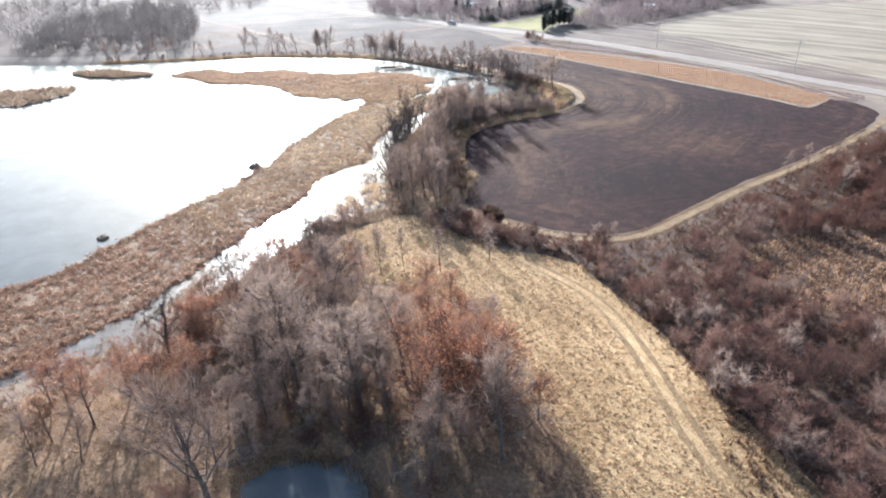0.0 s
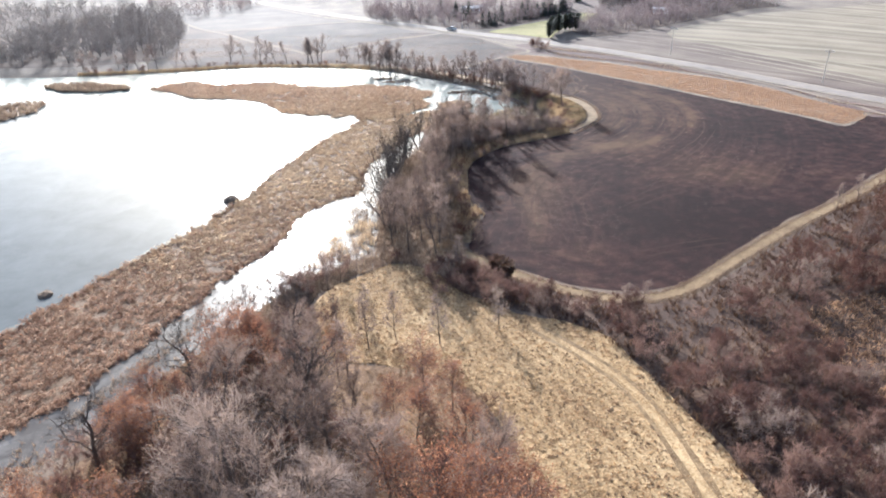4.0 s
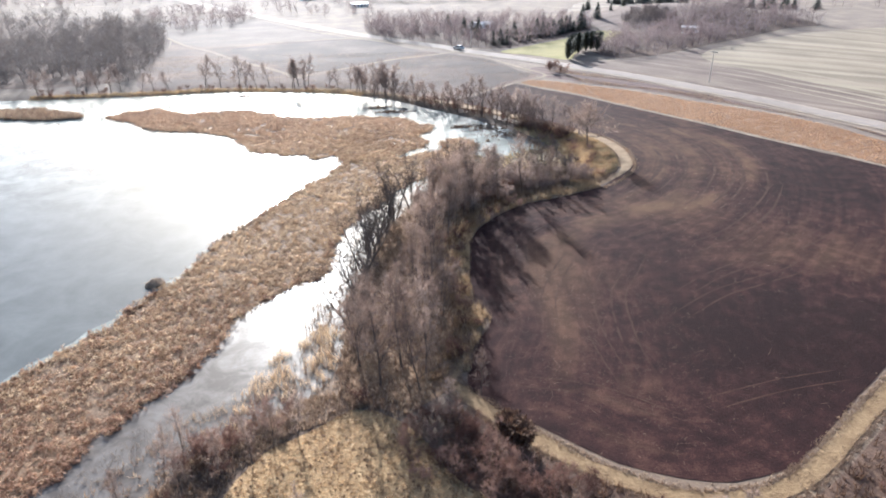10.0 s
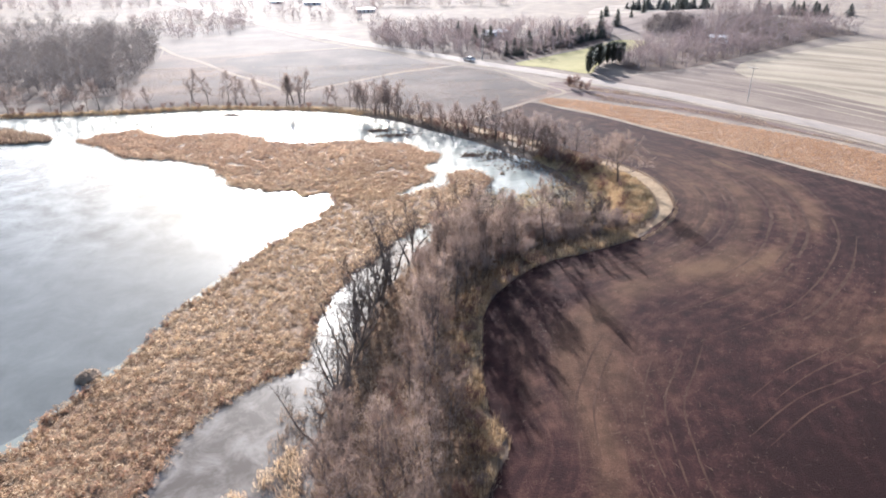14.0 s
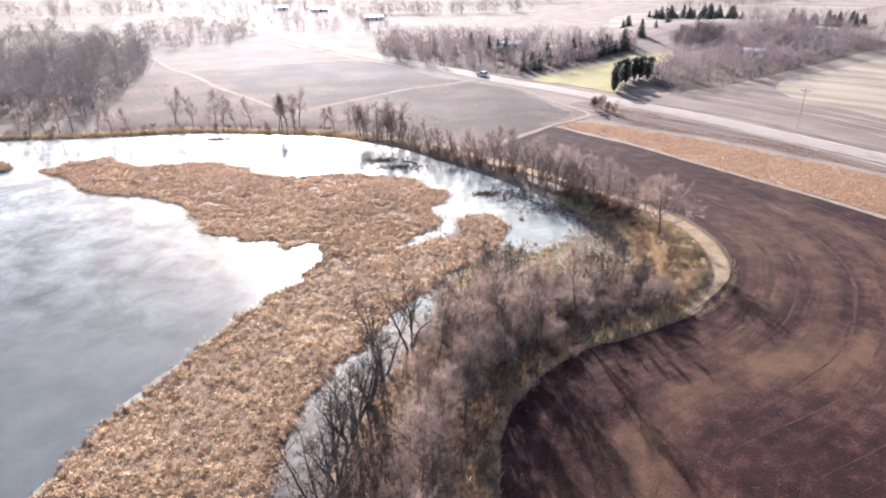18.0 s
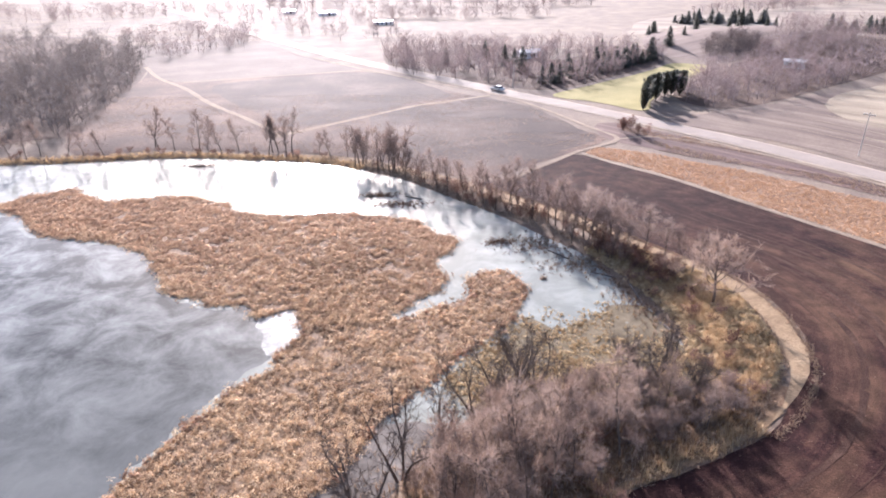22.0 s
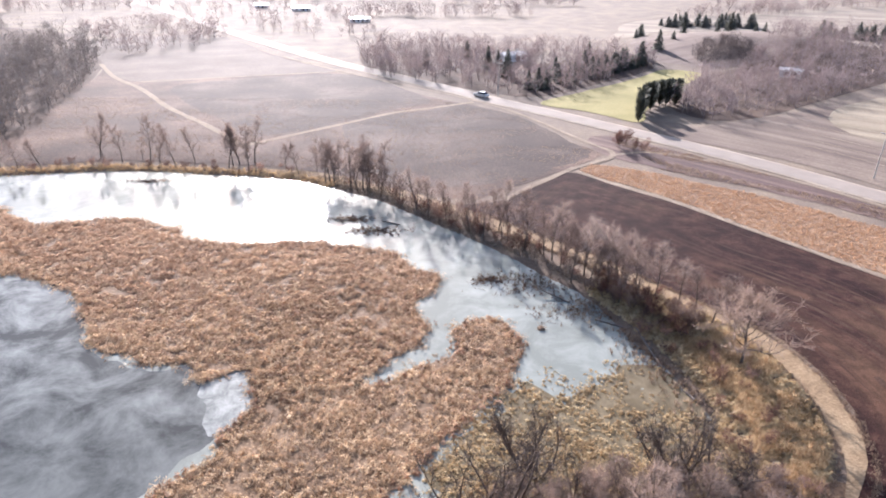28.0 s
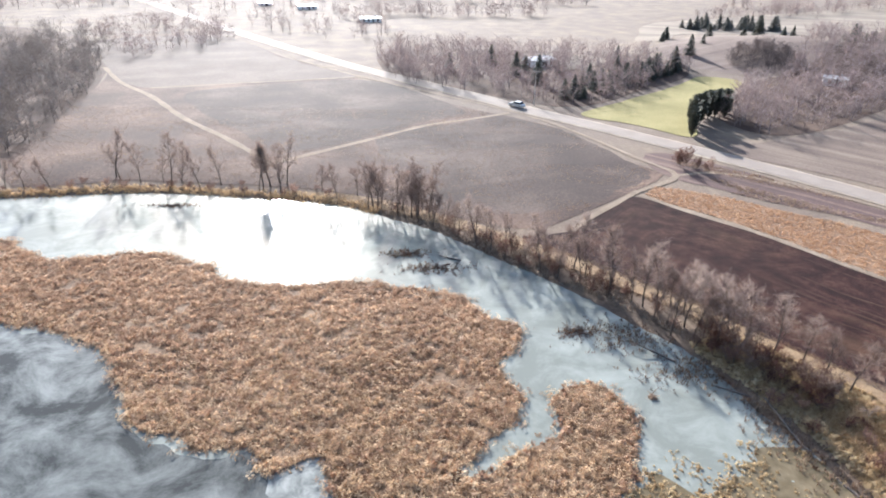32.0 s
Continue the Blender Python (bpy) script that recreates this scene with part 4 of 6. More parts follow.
clumps("mown_tussocks", xy, ground_z(xy[:, 0], xy[:, 1]) + 0.04, M_STRAW, "low matted tussocks on the mown hill", "grass", (0.15, 0.35), (0.03, 0.16), 6, 1, 235, 0.16)
xy = scatter(LANE, 3800, 134, lambda x, y: (y > 24) & (away(wheel_line, x, y, False) > 1.0))
clumps("dark_weeds", xy, ground_z(xy[:, 0], xy[:, 1]) + 0.03, M_WEED, "small dark weed tufts dotted over the mown hill", "weeds", (0.08, 0.2), (0.05, 0.18), 5, 2, 135, 0.22)
BANKW = curve([(-30, 71), (-25.5, 79), (-21.5, 86), (-15.5, 95), (-8, 100.6), (-2, 98.5), (-9, 94.5), (-13.5, 89), (-17, 81), (-23, 73)], True, 2.0)
xy = scatter(BANKW, 2600, 136)
tufts("bank_grass", xy, ground_z(xy[:, 0], xy[:, 1]), M_BROWNGRASS, "russet and straw grass on the channel bank", "grass", 7, (0.25, 0.6), 0.09, 0.9, 137, 0.28)
HILLWOOD = curve([(-31, 61), (-23, 73), (-15, 84), (-9, 88), (-3, 76), (5, 70), (8.5, 58), (11, 48), (12.5, 42), (19, 24), (18, 8), (-40, 8), (-48, 45)], True, 2.0)
off_pond = lambda x, y: ~inside(pond, x, y)
xy = scatter(HILLWOOD, 20000, 36, off_pond)
tufts("woodland_grass", xy, ground_z(xy[:, 0], xy[:, 1]), M_HILLGRASS, "matted russet and straw grass under the hillside oaks", "grass", 7, (0.1, 0.36), 0.07, 1.4, 37, 0.3)
sheet("hill_slope", curve([(-34, 60), (-23, 73), (-15, 80), (-10, 74), (-3, 72), (4, 68), (7.5, 58), (10, 48), (11, 40), (12.5, 31), (14, 6), (-50, 6), (-60, 40)], True, 3.0), 2.5, 0.03, M_SLOPE, "russet dead grass and leaf litter on the hillside", "ground")
xy = fringe(pond, 900, 236, 0.5)
tufts("pond_sedge", xy, np.full(len(xy), 1.8), M_HILLGRASS, "dead sedge round the woodland pond", "sedge", 7, (0.25, 0.7), 0.07, 0.8, 237, 0.3)
BRUSH = curve([(28, 30), (26, 44), (24.8, 56), (23, 66), (20, 76), (14, 81.5), (9, 84), (5, 87), (6, 97), (13, 90.4), (20, 85.5), (27, 82.7), (35, 84.2), (46, 92.1), (60, 102.5), (86, 120.3), (103, 131.6), (125, 120), (120, 60),
               (90, 25)], True, 2.0)
xy = scatter(BRUSH, 17000, 38)
sheet("brush_floor", BRUSH, 2.5, 0.03, M_SHADELITTER, "russet leaf litter darkened as shade under a thicket", "ground")
tufts("brush_grass", xy, ground_z(xy[:, 0], xy[:, 1]), M_WEED, "russet brown weeds between the thickets", "grass", 7, (0.3, 0.9), 0.10, 0.8, 39, 0.3)
GLADE = curve([(43, 64), (46, 78), (57, 82), (68, 79), (70, 68), (60, 61), (50, 60)], True, 2.0)
xy = scatter(GLADE, 2600, 139)
tufts("brush_grass", xy, ground_z(xy[:, 0], xy[:, 1]) + 0.02, M_RUSSET, "russet grass in an open glade", "grass", 6, (0.15, 0.5), 0.07, 0.9, 140, 0.3)
WOODSTRIP = curve([(1, 96), (-5.5, 101), (-5.5, 116), (-4, 128), (-1, 143), (4, 153), (10, 159), (15, 161.5), (22, 162), (32, 163), (38, 165), (39, 160.5), (35, 157.6), (27, 153.5), (18.5, 149), (10, 138.5), (8, 124),
                   (8, 117), (9, 112), (7.3, 106), (5, 101)], True, 2.0)
sheet("bank_floor", curve([(1, 97), (-5, 102), (-5, 116), (-3.5, 128), (-0.5, 143), (4.5, 152.5), (10, 158.5), (16, 161), (33, 163), (40, 164), (42, 163), (37.5, 158.6), (28, 152.6), (19.5, 148.2), (11.2, 138), (9.2, 124), (9.2, 117), (10.4, 113), (8.6, 107), (6.5, 101)], True, 2.0), 2.0, 0.045, M_SLOPE, "russet leaf litter and dead grass under bankside trees", "ground")
xy = scatter(WOODSTRIP, 9000, 40)
tufts("understorey_grass", xy, ground_z(xy[:, 0], xy[:, 1]), M_BROWNGRASS, "brown weeds and leaf litter under the bankside trees", "grass", 6, (0.25, 0.7), 0.09, 0.8, 41, 0.3)
SPIT = curve([(33, 168.5), (34.5, 174), (33, 182), (30, 190), (27, 198), (33, 198), (38, 192.5), (42, 187), (44, 181), (44, 172), (42, 166), (38, 162), (34, 164)], True, 2.0)
xy = scatter(SPIT, 4200, 42)
clumps("spit_grass", xy, ground_z(xy[:, 0], xy[:, 1]), M_MARSH, "flattened tussocks of tan grass on the point", "grass", (0.2, 0.5), (0.1, 0.35), 6, 2, 43)
GOLD = curve([(31, 158), (34.5, 164), (36, 170), (36, 180), (34, 188), (38, 188), (42.5, 184), (43.6, 176), (42.8, 169), (40, 164), (36, 160)], True, 2.0)
xy = scatter(GOLD, 3600, 142, lambda x, y: patchy(x, y, 2.0, 12) > 0.38)
tufts("golden_grass", xy, ground_z(xy[:, 0], xy[:, 1]) + 0.05, M_STRAW, "tall golden grass on the point inside the trail", "grass", 7, (0.25, 0.75), 0.07, 0.9, 143, 0.35)
NORTHBANK = curve([(28, 198), (21, 206), (14, 213), (7, 220), (-2, 230), (-12, 237), (-22, 242), (-20, 244.5), (-8, 238.5), (3, 231), (12, 222), (20, 214), (27, 207), (33, 199)], True, 2.0)
xy = scatter(NORTHBANK, 2600, 44, lambda x, y: ripple(x, y, 2.2, 1.5) > -0.25)
tufts("bank_grass", xy, ground_z(xy[:, 0], xy[:, 1]), M_GREYWEED, "grey-brown weeds on the northern bank", "grass", 7, (0.15, 0.4), 0.08, 0.9, 45, 0.3)
xy = scatter(ORANGE, 14000, 46)
clumps("prairie_grass", xy, ground_z(xy[:, 0], xy[:, 1]) + 0.07, M_RUSSET, "tall russet prairie grass", "grass", (0.12, 0.3), (0.04, 0.2), 4, 2, 47, 0.2)
xy = scatter(PRAIRIE, 9000, 148, lambda x, y: (y < 300) & (ripple(x, 3 * y, 9, 0.7) > -0.3))
tufts("prairie_grass", xy, ground_z(xy[:, 0], xy[:, 1]) + 0.06, M_BROWNGRASS, "sparse beige grass over the dark prairie", "grass", 5, (0.06, 0.2), 0.08, 1.3, 149, 0.4)
xy = scatter(DITCH, 3000, 150, lambda x, y: ripple(x + y, 0.2 * (y - x), 2.0, 0.2) > 0.1)
tufts("ditch_grass", xy, ground_z(xy[:, 0], xy[:, 1]) + 0.06, M_BROWNGRASS, "brown weeds in the roadside ditch", "grass", 5, (0.1, 0.3), 0.09, 1.0, 151, 0.3)
near_field = curve([(11, 99), (20, 91), (28, 90), (33, 98), (35, 112), (31, 126), (24, 138), (17, 137), (13, 128), (13, 116)], True, 3.0)
xy = np.concatenate([scatter(near_field, 2600, 48), scatter(FIELD, 4500, 248, lambda x, y: (y < 165) & (x < 75))])
tufts("field_stubble", xy, ground_z(xy[:, 0], xy[:, 1]) + 0.03, M_BROWNGRASS, "sparse tan stubble on dark soil", "stubble", 4, (0.03, 0.09), 0.045, 1.5, 49, 0.25)


def beside(pts, half, count, seed, spread=0.4):
    """Places along both edges of a trail."""
    c = curve(pts, False, 0.5)
    t = np.gradient(c, axis=0)
    t /= np.linalg.norm(t, axis=1)[:, None] + 1e-9
    rng = np.random.RandomState(seed)
    i, s = rng.randint(0, len(c), count), rng.choice([-1, 1], count)
    off = s * half + rng.normal(0, spread, count)
    return c[i] + np.column_stack([t[i, 1], -t[i, 0]]) * off[:, None] + t[i] * rng.uniform(-0.4, 0.4, (count, 1))


EDGE = [(6, 101), (8.5, 107), (10.2, 113), (9, 118), (9, 124), (11, 138), (19.5, 148.5), (28, 152.8), (36, 157)]
for off, n, mat, label, seed in ((0.9, 2600, M_STRAW, "tall bleached weeds under the trees at the field's edge", 96), (1.8, 2600, M_HILLGRASS, "russet weeds under the trees at the field's edge", 97)):
    xy = beside(EDGE, off, n, seed, 0.7)
    xy = xy[(xy[:, 0] > 0) & ~inside(FIELD, xy[:, 0], xy[:, 1]) & (patchy(xy[:, 0], xy[:, 1], 1.6, seed) > 0.42)]
    tufts("weeds", xy, ground_z(xy[:, 0], xy[:, 1]) + 0.04, mat, label, "weeds", 6, (0.4, 1.15), 0.05, 0.5, seed, 0.25)


# ---- trees and shrubs ----
class Wood:
    """Collects tapered limbs and thin twigs."""

    def __init__(self, bent=False):
        self.bent = bent
        self.v, self.f, self.tv, self.tf, self.tips = [], [], [], [], []

    def limb(self, pts, r0, r1, sides):
        start, n = len(self.v), len(pts)
        for i, p in enumerate(pts):
            d = (pts[min(i + 1, n - 1)] - pts[max(i - 1, 0)])
            d = d / (np.linalg.norm(d) + 1e-9)
            a = np.cross(d, (0.3, 0.9, 0.1))
            a /= np.linalg.norm(a) + 1e-9
            b = np.cross(d, a)
            r = r0 + (r1 - r0) * i / (n - 1)
            for k in range(sides):
                w = 6.283 * k / sides
                self.v.append(tuple(p + r * (math.cos(w) * a + math.sin(w) * b)))
        for i in range(n - 1):
            for k in range(sides):
                a, b = start + i * sides + k, start + i * sides + (k + 1) % sides
                self.f.append((a, b, b + sides, a + sides))

    def twig(self, p, q, w, rng):
        d = q - p
        s = np.cross(d, rng.normal(size=3))
        s *= w / (np.linalg.norm(s) + 1e-9)
        n = len(self.tv)
        self.tips.append(q)
        if not self.bent:
            self.tv += [tuple(p - s), tuple(p + s), tuple(q)]
            self.tf.append((n, n + 1, n + 2))
            return
        mid = (p + q) / 2 + rng.normal(0, 0.06, 3) * np.linalg.norm(d)
        self.tv += [tuple(p - s), tuple(p + s), tuple(mid + 0.7 * s), tuple(mid - 0.7 * s), tuple(q)]
        self.tf += [(n, n + 1, n + 2, n + 3), (n + 3, n + 2, n + 4)]


def bend(rng, p, d, length, n, wander, lift):
    pts, d = [np.array(p, float)], np.array(d, float) / np.linalg.norm(d)
    for _ in range(n):
        d = d + rng.normal(0, wander, 3) + (0, 0, lift)
        d /= np.linalg.norm(d)
        pts.append(pts[-1] + d * length / n)
    return pts


def along(pts, t):
    k = t * (len(pts) - 1)
    i = min(int(k), len(pts) - 2)
    return pts[i] + (k - i) * (pts[i + 1] - pts[i]), pts[i + 1] - pts[i]


def grow(seed, height, radius, base, spread, limbs, subs, twigs, rise=0.5, stems=1, wander=0.12, tw=0.021, tl=1.0, flare=0.5, bent=False):
    """A bare broadleaf tree: stems, limbs from the height fraction base upwards, side branches, twigs."""
    rng, w = np.random.RandomState(seed), Wood(bent)
    for s in range(stems):
        a = rng.uniform(0, 6.28)
        lean = (math.cos(a) * flare, math.sin(a) * flare, 1) if stems > 1 else rng.normal(0, 0.05, 3) + (0, 0, 1)
        h = height * (1 if stems == 1 else rng.uniform(0.7, 1.0))
        foot = (math.cos(a) * 0.12 * stems**0.5, math.sin(a) * 0.12 * stems**0.5, -0.25) if stems > 1 else (0, 0, -0.25)
        trunk = bend(rng, foot, lean, h * 0.93, 8 if stems < 5 else 5, wander * 0.5, 0.05)
        w.limb(trunk, radius, radius * 0.18, 6 if stems == 1 else 4 if stems < 5 else 3)
        turn = rng.uniform(0, 6.28)
        for i in range(limbs):
            t = base + (0.97 - base) * (i + rng.uniform(0, 0.8)) / limbs
            p, d = along(trunk, min(t, 0.98))
            turn += 2.4 + rng.normal(0, 0.35)
            d = d / np.linalg.norm(d)
            out = np.array((math.cos(turn), math.sin(turn), rise + 0.7 * t * rise)) + 0.35 * d
            length = spread * (1.05 - 0.65 * ((t - base) / (1 - base)) ** 1.3) * rng.uniform(0.75, 1.15)
            limb = bend(rng, p, out, length, 5 if stems < 5 else 3, wander * 1.4, 0.06)
            w.limb(limb, radius * (0.42 - 0.25 * t), 0.012, 4 if stems == 1 else 3)
            for j in range(subs):
                u = 0.25 + 0.72 * (j + rng.uniform(0, 1)) / subs
                p2, d2 = along(limb, min(u, 0.99))
                d2 = d2 / np.linalg.norm(d2) + rng.normal(0, 0.65, 3) + (0, 0, 0.15)
                sub = bend(rng, p2, d2, length * rng.uniform(0.3, 0.5), 3 if bent else 2, 0.2, 0.05)
                if stems < 5:
                    w.limb(sub, max(0.022, radius * 0.10), 0.008, 3)
                else:
                    w.twig(sub[0], sub[-1], 0.016, rng)
                for _ in range(twigs):
                    p3, d3 = along(sub, rng.uniform(0.15, 1.0))
                    d3 = d3 / (np.linalg.norm(d3) + 1e-9) + rng.normal(0, 0.7, 3) + (0, 0, 0.12)
                    w.twig(p3, p3 + d3 / np.linalg.norm(d3) * rng.uniform(0.45, 1.0) * tl, tw, rng)
    return w


def leaves_on(w, count, size, seed):
    rng = np.random.RandomState(seed)
    v, f = [], []
    for _ in range(count):
        p = w.tips[rng.randint(len(w.tips))] + rng.normal(0, 0.22, 3)
        a, b = rng.normal(size=3), rng.normal(size=3)
        a, b = a / np.linalg.norm(a) * size * rng.uniform(0.6, 1.3), b / np.linalg.norm(b) * size * 0.6
        n = len(v)
        v += [tuple(p - a), tuple(p - b), tuple(p + a), tuple(p + b)]
        f.append((n, n + 1, n + 2, n + 3))
    return v, f


def tree(name, w, label, category, twig_mat=None, leaf=None):
    """An empty with the trunk and the crown under it, at the origin until it is placed."""
    root = new(name)
    root.empty_display_size = 0.5
    part("trunk", mesh_of("trunk", w.v, w.f, M_BARK, True), root)
    part("crown", mesh_of("crown", w.tv, w.tf, twig_mat or M_TWIG), root, "")
    if leaf:
        part("leaves", mesh_of("leaves", *leaf, M_RUST), root, "clinging rust-brown dry leaves")
    return tagged(root, label, category)


def conifer(name, seed, height, spread, label, columnar=False, sprays=11, blade=1.0, mat=None):
    rng = np.random.RandomState(seed)
    w = Wood()
    w.limb(bend(rng, (0, 0, -0.2), (0, 0, 1), height * 0.97, 6, 0.01, 0), 0.16, 0.03, 6)
    v, f = [], []
    levels = int(height * 2.6) + 8
    for i in range(levels):
        t = (i + 0.5) / levels
        r = spread * ((1 - t) ** 0.8 * 0.95 + 0.05) if not columnar else spread * min(1, 4 * (1 - t), 0.55 + 2 * t)
        for k in range(sprays):
            a = rng.uniform(0, 6.28)
            base = np.array((0, 0, height * (0.06 + 0.93 * t)))
            out = np.array((math.cos(a), math.sin(a), -0.25 if not columnar else 0.7))
            side = np.array((-math.sin(a), math.cos(a), 0))
            for m in range(4):
                d = r * (m + 1) / 4 * rng.uniform(0.8, 1.1)
                p = base + out * d + rng.normal(0, 0.06, 3)
                s = side * (0.12 + 0.32 * r / 4) * blade * rng.uniform(0.7, 1.4)
                n = len(v)
                v += [tuple(p - s), tuple(p + s + (0, 0, rng.normal(0, 0.12))), tuple(p + out * r * 0.38 * blade + (0, 0, rng.normal(0, 0.15)))]
                f.append((n, n + 1, n + 2))
    root = new(name)
    root.empty_display_size = 0.5
    part("trunk", mesh_of("trunk", w.v, w.f, M_BARK, True), root)
    part("crown", mesh_of("crown", v, f, mat or M_NEEDLE), root)
    return tagged(root, label, "conifer")


def plant(protos, places, group, seed, sizes=(0.8, 1.15), sink=0.0):
    """Sets the trees of a stand: the first ones are the models themselves, the rest are copies."""
    rng = np.random.RandomState(seed)
    for (x, y) in places:
        ob = protos[rng.randint(len(protos))]
        s = rng.uniform(*sizes)
        m = pose(x, y, max(zat(x, y), 0.0) - sink, 0, 0, rng.uniform(0, 360)) @ Matrix.Diagonal((s, s, s * rng.uniform(0.92, 1.1), 1))
        if not ob.get("group"):
            ob["group"] = group
            ob.matrix_basis = m
        else:
            c = copy_thing(ob, m)
            c.matrix_basis = m
            c["group"] = group


OAK = [tree("oak_tree", grow(100 + i, 10.0, 0.19, 0.24, 4.6, 15, 7, 17, 0.5, wander=0.17, tw=0.014, tl=1.3, bent=True), "tall bare oak with a broad grey-brown crown", "tree") for i in range(3)]
SLIM = [tree("slender_tree", grow(110 + i, 8.5, 0.09, 0.2, 2.2, 13, 5, 13, 0.9, tw=0.014, tl=1.25), "slender bare tree with a narrow upright crown", "tree") for i in range(3)]
RUSTOAK = []
for i in range(2):
    w = grow(120 + i, 7.0, 0.12, 0.18, 2.9, 12, 6, 12, 0.6, tw=0.015, tl=1.2)
    RUSTOAK.append(tree("rust_oak_tree", w, "young oak still holding rust-brown leaves", "tree", M_REDTWIG, leaves_on(w, 1700, 0.085, 7 + i)))
WILLOW = [tree("willow_tree", grow(130 + i, 9.5, 0.15, 0.22, 2.7, 8, 5, 4, 0.9, stems=4, flare=0.4, wander=0.16, tw=0.014, tl=1.2, bent=True), "many-stemmed bare willow at the water's edge", "tree", M_BARK) for i in range(3)]
ASH = [tree("young_tree", grow(140 + i, 8.4, 0.1, 0.2, 2.6, 13, 6, 12, 0.7, tw=0.014, tl=1.3), "bare young tree with a fuzzy grey-brown crown", "tree") for i in range(4)]
SHRUB = [tree("shrub", grow(150 + i, 2.9, 0.03, 0.15, 1.2, 4, 3, 8, 0.7, stems=7, flare=0.55, tl=0.9, tw=0.016), "bare reddish-brown shrub in a thicket", "shrub", M_REDTWIG) for i in range(4)]
THICKET = [tree("thicket_shrub", grow(160 + i, 4.6, 0.045, 0.15, 1.7, 5, 4, 9, 0.7, stems=6, flare=0.5, tl=1.1, tw=0.017), "tall bare grey-brown thicket shrub", "shrub", M_REDTWIG if i < 3 else None) for i in range(4)]

BANKTREE = [tree("bank_tree", grow(180 + i, 7.6, 0.12, 0.25, 2.5, 11, 6, 14, 0.85, wander=0.17, tw=0.014, tl=1.2), "small bare tree with a pale fuzzy crown on the bank", "tree", M_PALETWIG) for i in range(3)]
def brush_mass(protos, places, label, seed, sizes):
    """A far thicket whose shrubs nobody could count, joined into one mesh."""
    rng, models = np.random.RandomState(seed), []
    for ob in protos:
        v, f, m = [], [], []
        for child in ob.children:
            f += [tuple(i + len(v) for i in p.vertices) for p in child.data.polygons]
            m += [0 if child.name.startswith("trunk") else 1] * len(child.data.polygons)
            v += [tuple(x.co) for x in child.data.vertices]
        models.append((np.array(v), f, m))
    verts, faces, slots, n = [], [], [], 0
    for x, y in places:
        v, f, m = models[rng.randint(len(models))]
        a, k = rng.uniform(0, 6.28), rng.uniform(*sizes)
        c, d = math.cos(a), math.sin(a)
        verts.append(np.column_stack([c * v[:, 0] - d * v[:, 1], d * v[:, 0] + c * v[:, 1], v[:, 2]]) * k + (x, y, zat(x, y)))
        faces += [tuple(i + n for i in q) for q in f]
        slots += m
        n += len(v)
    me = mesh_of("thicket", np.concatenate(verts), faces, M_BARK)
    me.materials.append(M_MASSTWIG)
    me.polygons.foreach_set("material_index", np.array(slots, np.int32))
    return tagged(new("thicket", me), label, "thicket", kind="stuff")


# hillside woods
plant(OAK, [(-18.6, 37), (-7, 46.5), (-13, 49.5)], "tall oaks on the hillside", 1, (1.25, 1.45))
GNARL = [tree("gnarled_oak_tree", grow(172 + i, 8.6, 0.25, 0.2, 5.2, 11, 6, 8, 0.5, wander=0.22, tw=0.016, tl=1.1, bent=True), "gnarled bare oak with heavy dark limbs on the slope", "tree", M_BARK) for i in range(2)]
plant(GNARL, [(-29.6, 60.6), (-21, 59.5), (-12, 56), (-24.6, 72.5), (-11, 61.5), (-13.5, 75.5)], "gnarled oaks above the channel", 53, (0.9, 1.1))
SLOPE = curve([(-33, 60), (-26, 71), (-19, 82), (-13.5, 84), (-11, 76), (-12, 68), (-6, 60), (-16, 56), (-28, 56)], True, 2.0)
plant(THICKET, spaced(SLOPE, 44, 1.8, 172), "brush on the slope above the channel", 55, (0.5, 0.9))
plant(SHRUB, spaced(SLOPE, 40, 1.5, 173), "low shrubs on the slope above the channel", 56, (0.5, 1.0))
plant(RUSTOAK, [(-27.4, 61.8), (-25.8, 60), (-28, 63.4), (-20, 77), (-23.6, 66.5), (-18.4, 74.4)], "rust oaks above the channel", 57, (0.7, 0.95))
plant(SLIM, [(-21.8, 87), (-19.6, 90.4), (-18.2, 91.6), (-25.4, 81.4)], "saplings on the channel bank", 58, (0.5, 0.75))
plant(SHRUB, spaced(curve([(-22, 96), (-17.5, 99.5), (-12.5, 97.5), (-13.5, 93.5), (-18, 90), (-21, 91)], True, 2.0), 22, 1.3, 174, land_only), "reddish shrubs by the frozen channel", 59, (0.6, 1.0))
plant(OAK, [(-19, 64), (-13, 62), (-9.5, 64), (-3, 52), (-18, 53), (5, 39), (-1, 37.5), (-8, 57), (3.5, 51)], "oaks on the hillside", 41, (0.85, 1.15))
plant(OAK + ASH, spaced(curve([(-20, 34), (-21, 55), (-20, 68), (-10, 66), (2, 58), (8, 50), (11, 40), (14, 32)], True, 3.0), 16, 3.0, 51, lambda x, y: ((x < -4) | (y > 58)) & (((x + 11.5) / 7.5) ** 2 + ((y - 36) / 7.6) ** 2 > 1)), "trees on the hillside", 2, (0.5, 0.8))
plant(RUSTOAK, [(-3, 63), (0, 65), (2.5, 63.5), (-1, 60), (3, 56), (5.5, 53), (7, 49), (-24, 52), (-28, 50), (-33, 49), (-31, 53), (-36, 47), (-20, 69), (-17, 73), (-14, 70), (9, 43.5), (-26, 66), (-9, 71), (-36, 51), (-39, 53), (-24.5, 61)],
      "rust oaks on the hillside", 3, (0.7, 1.1))
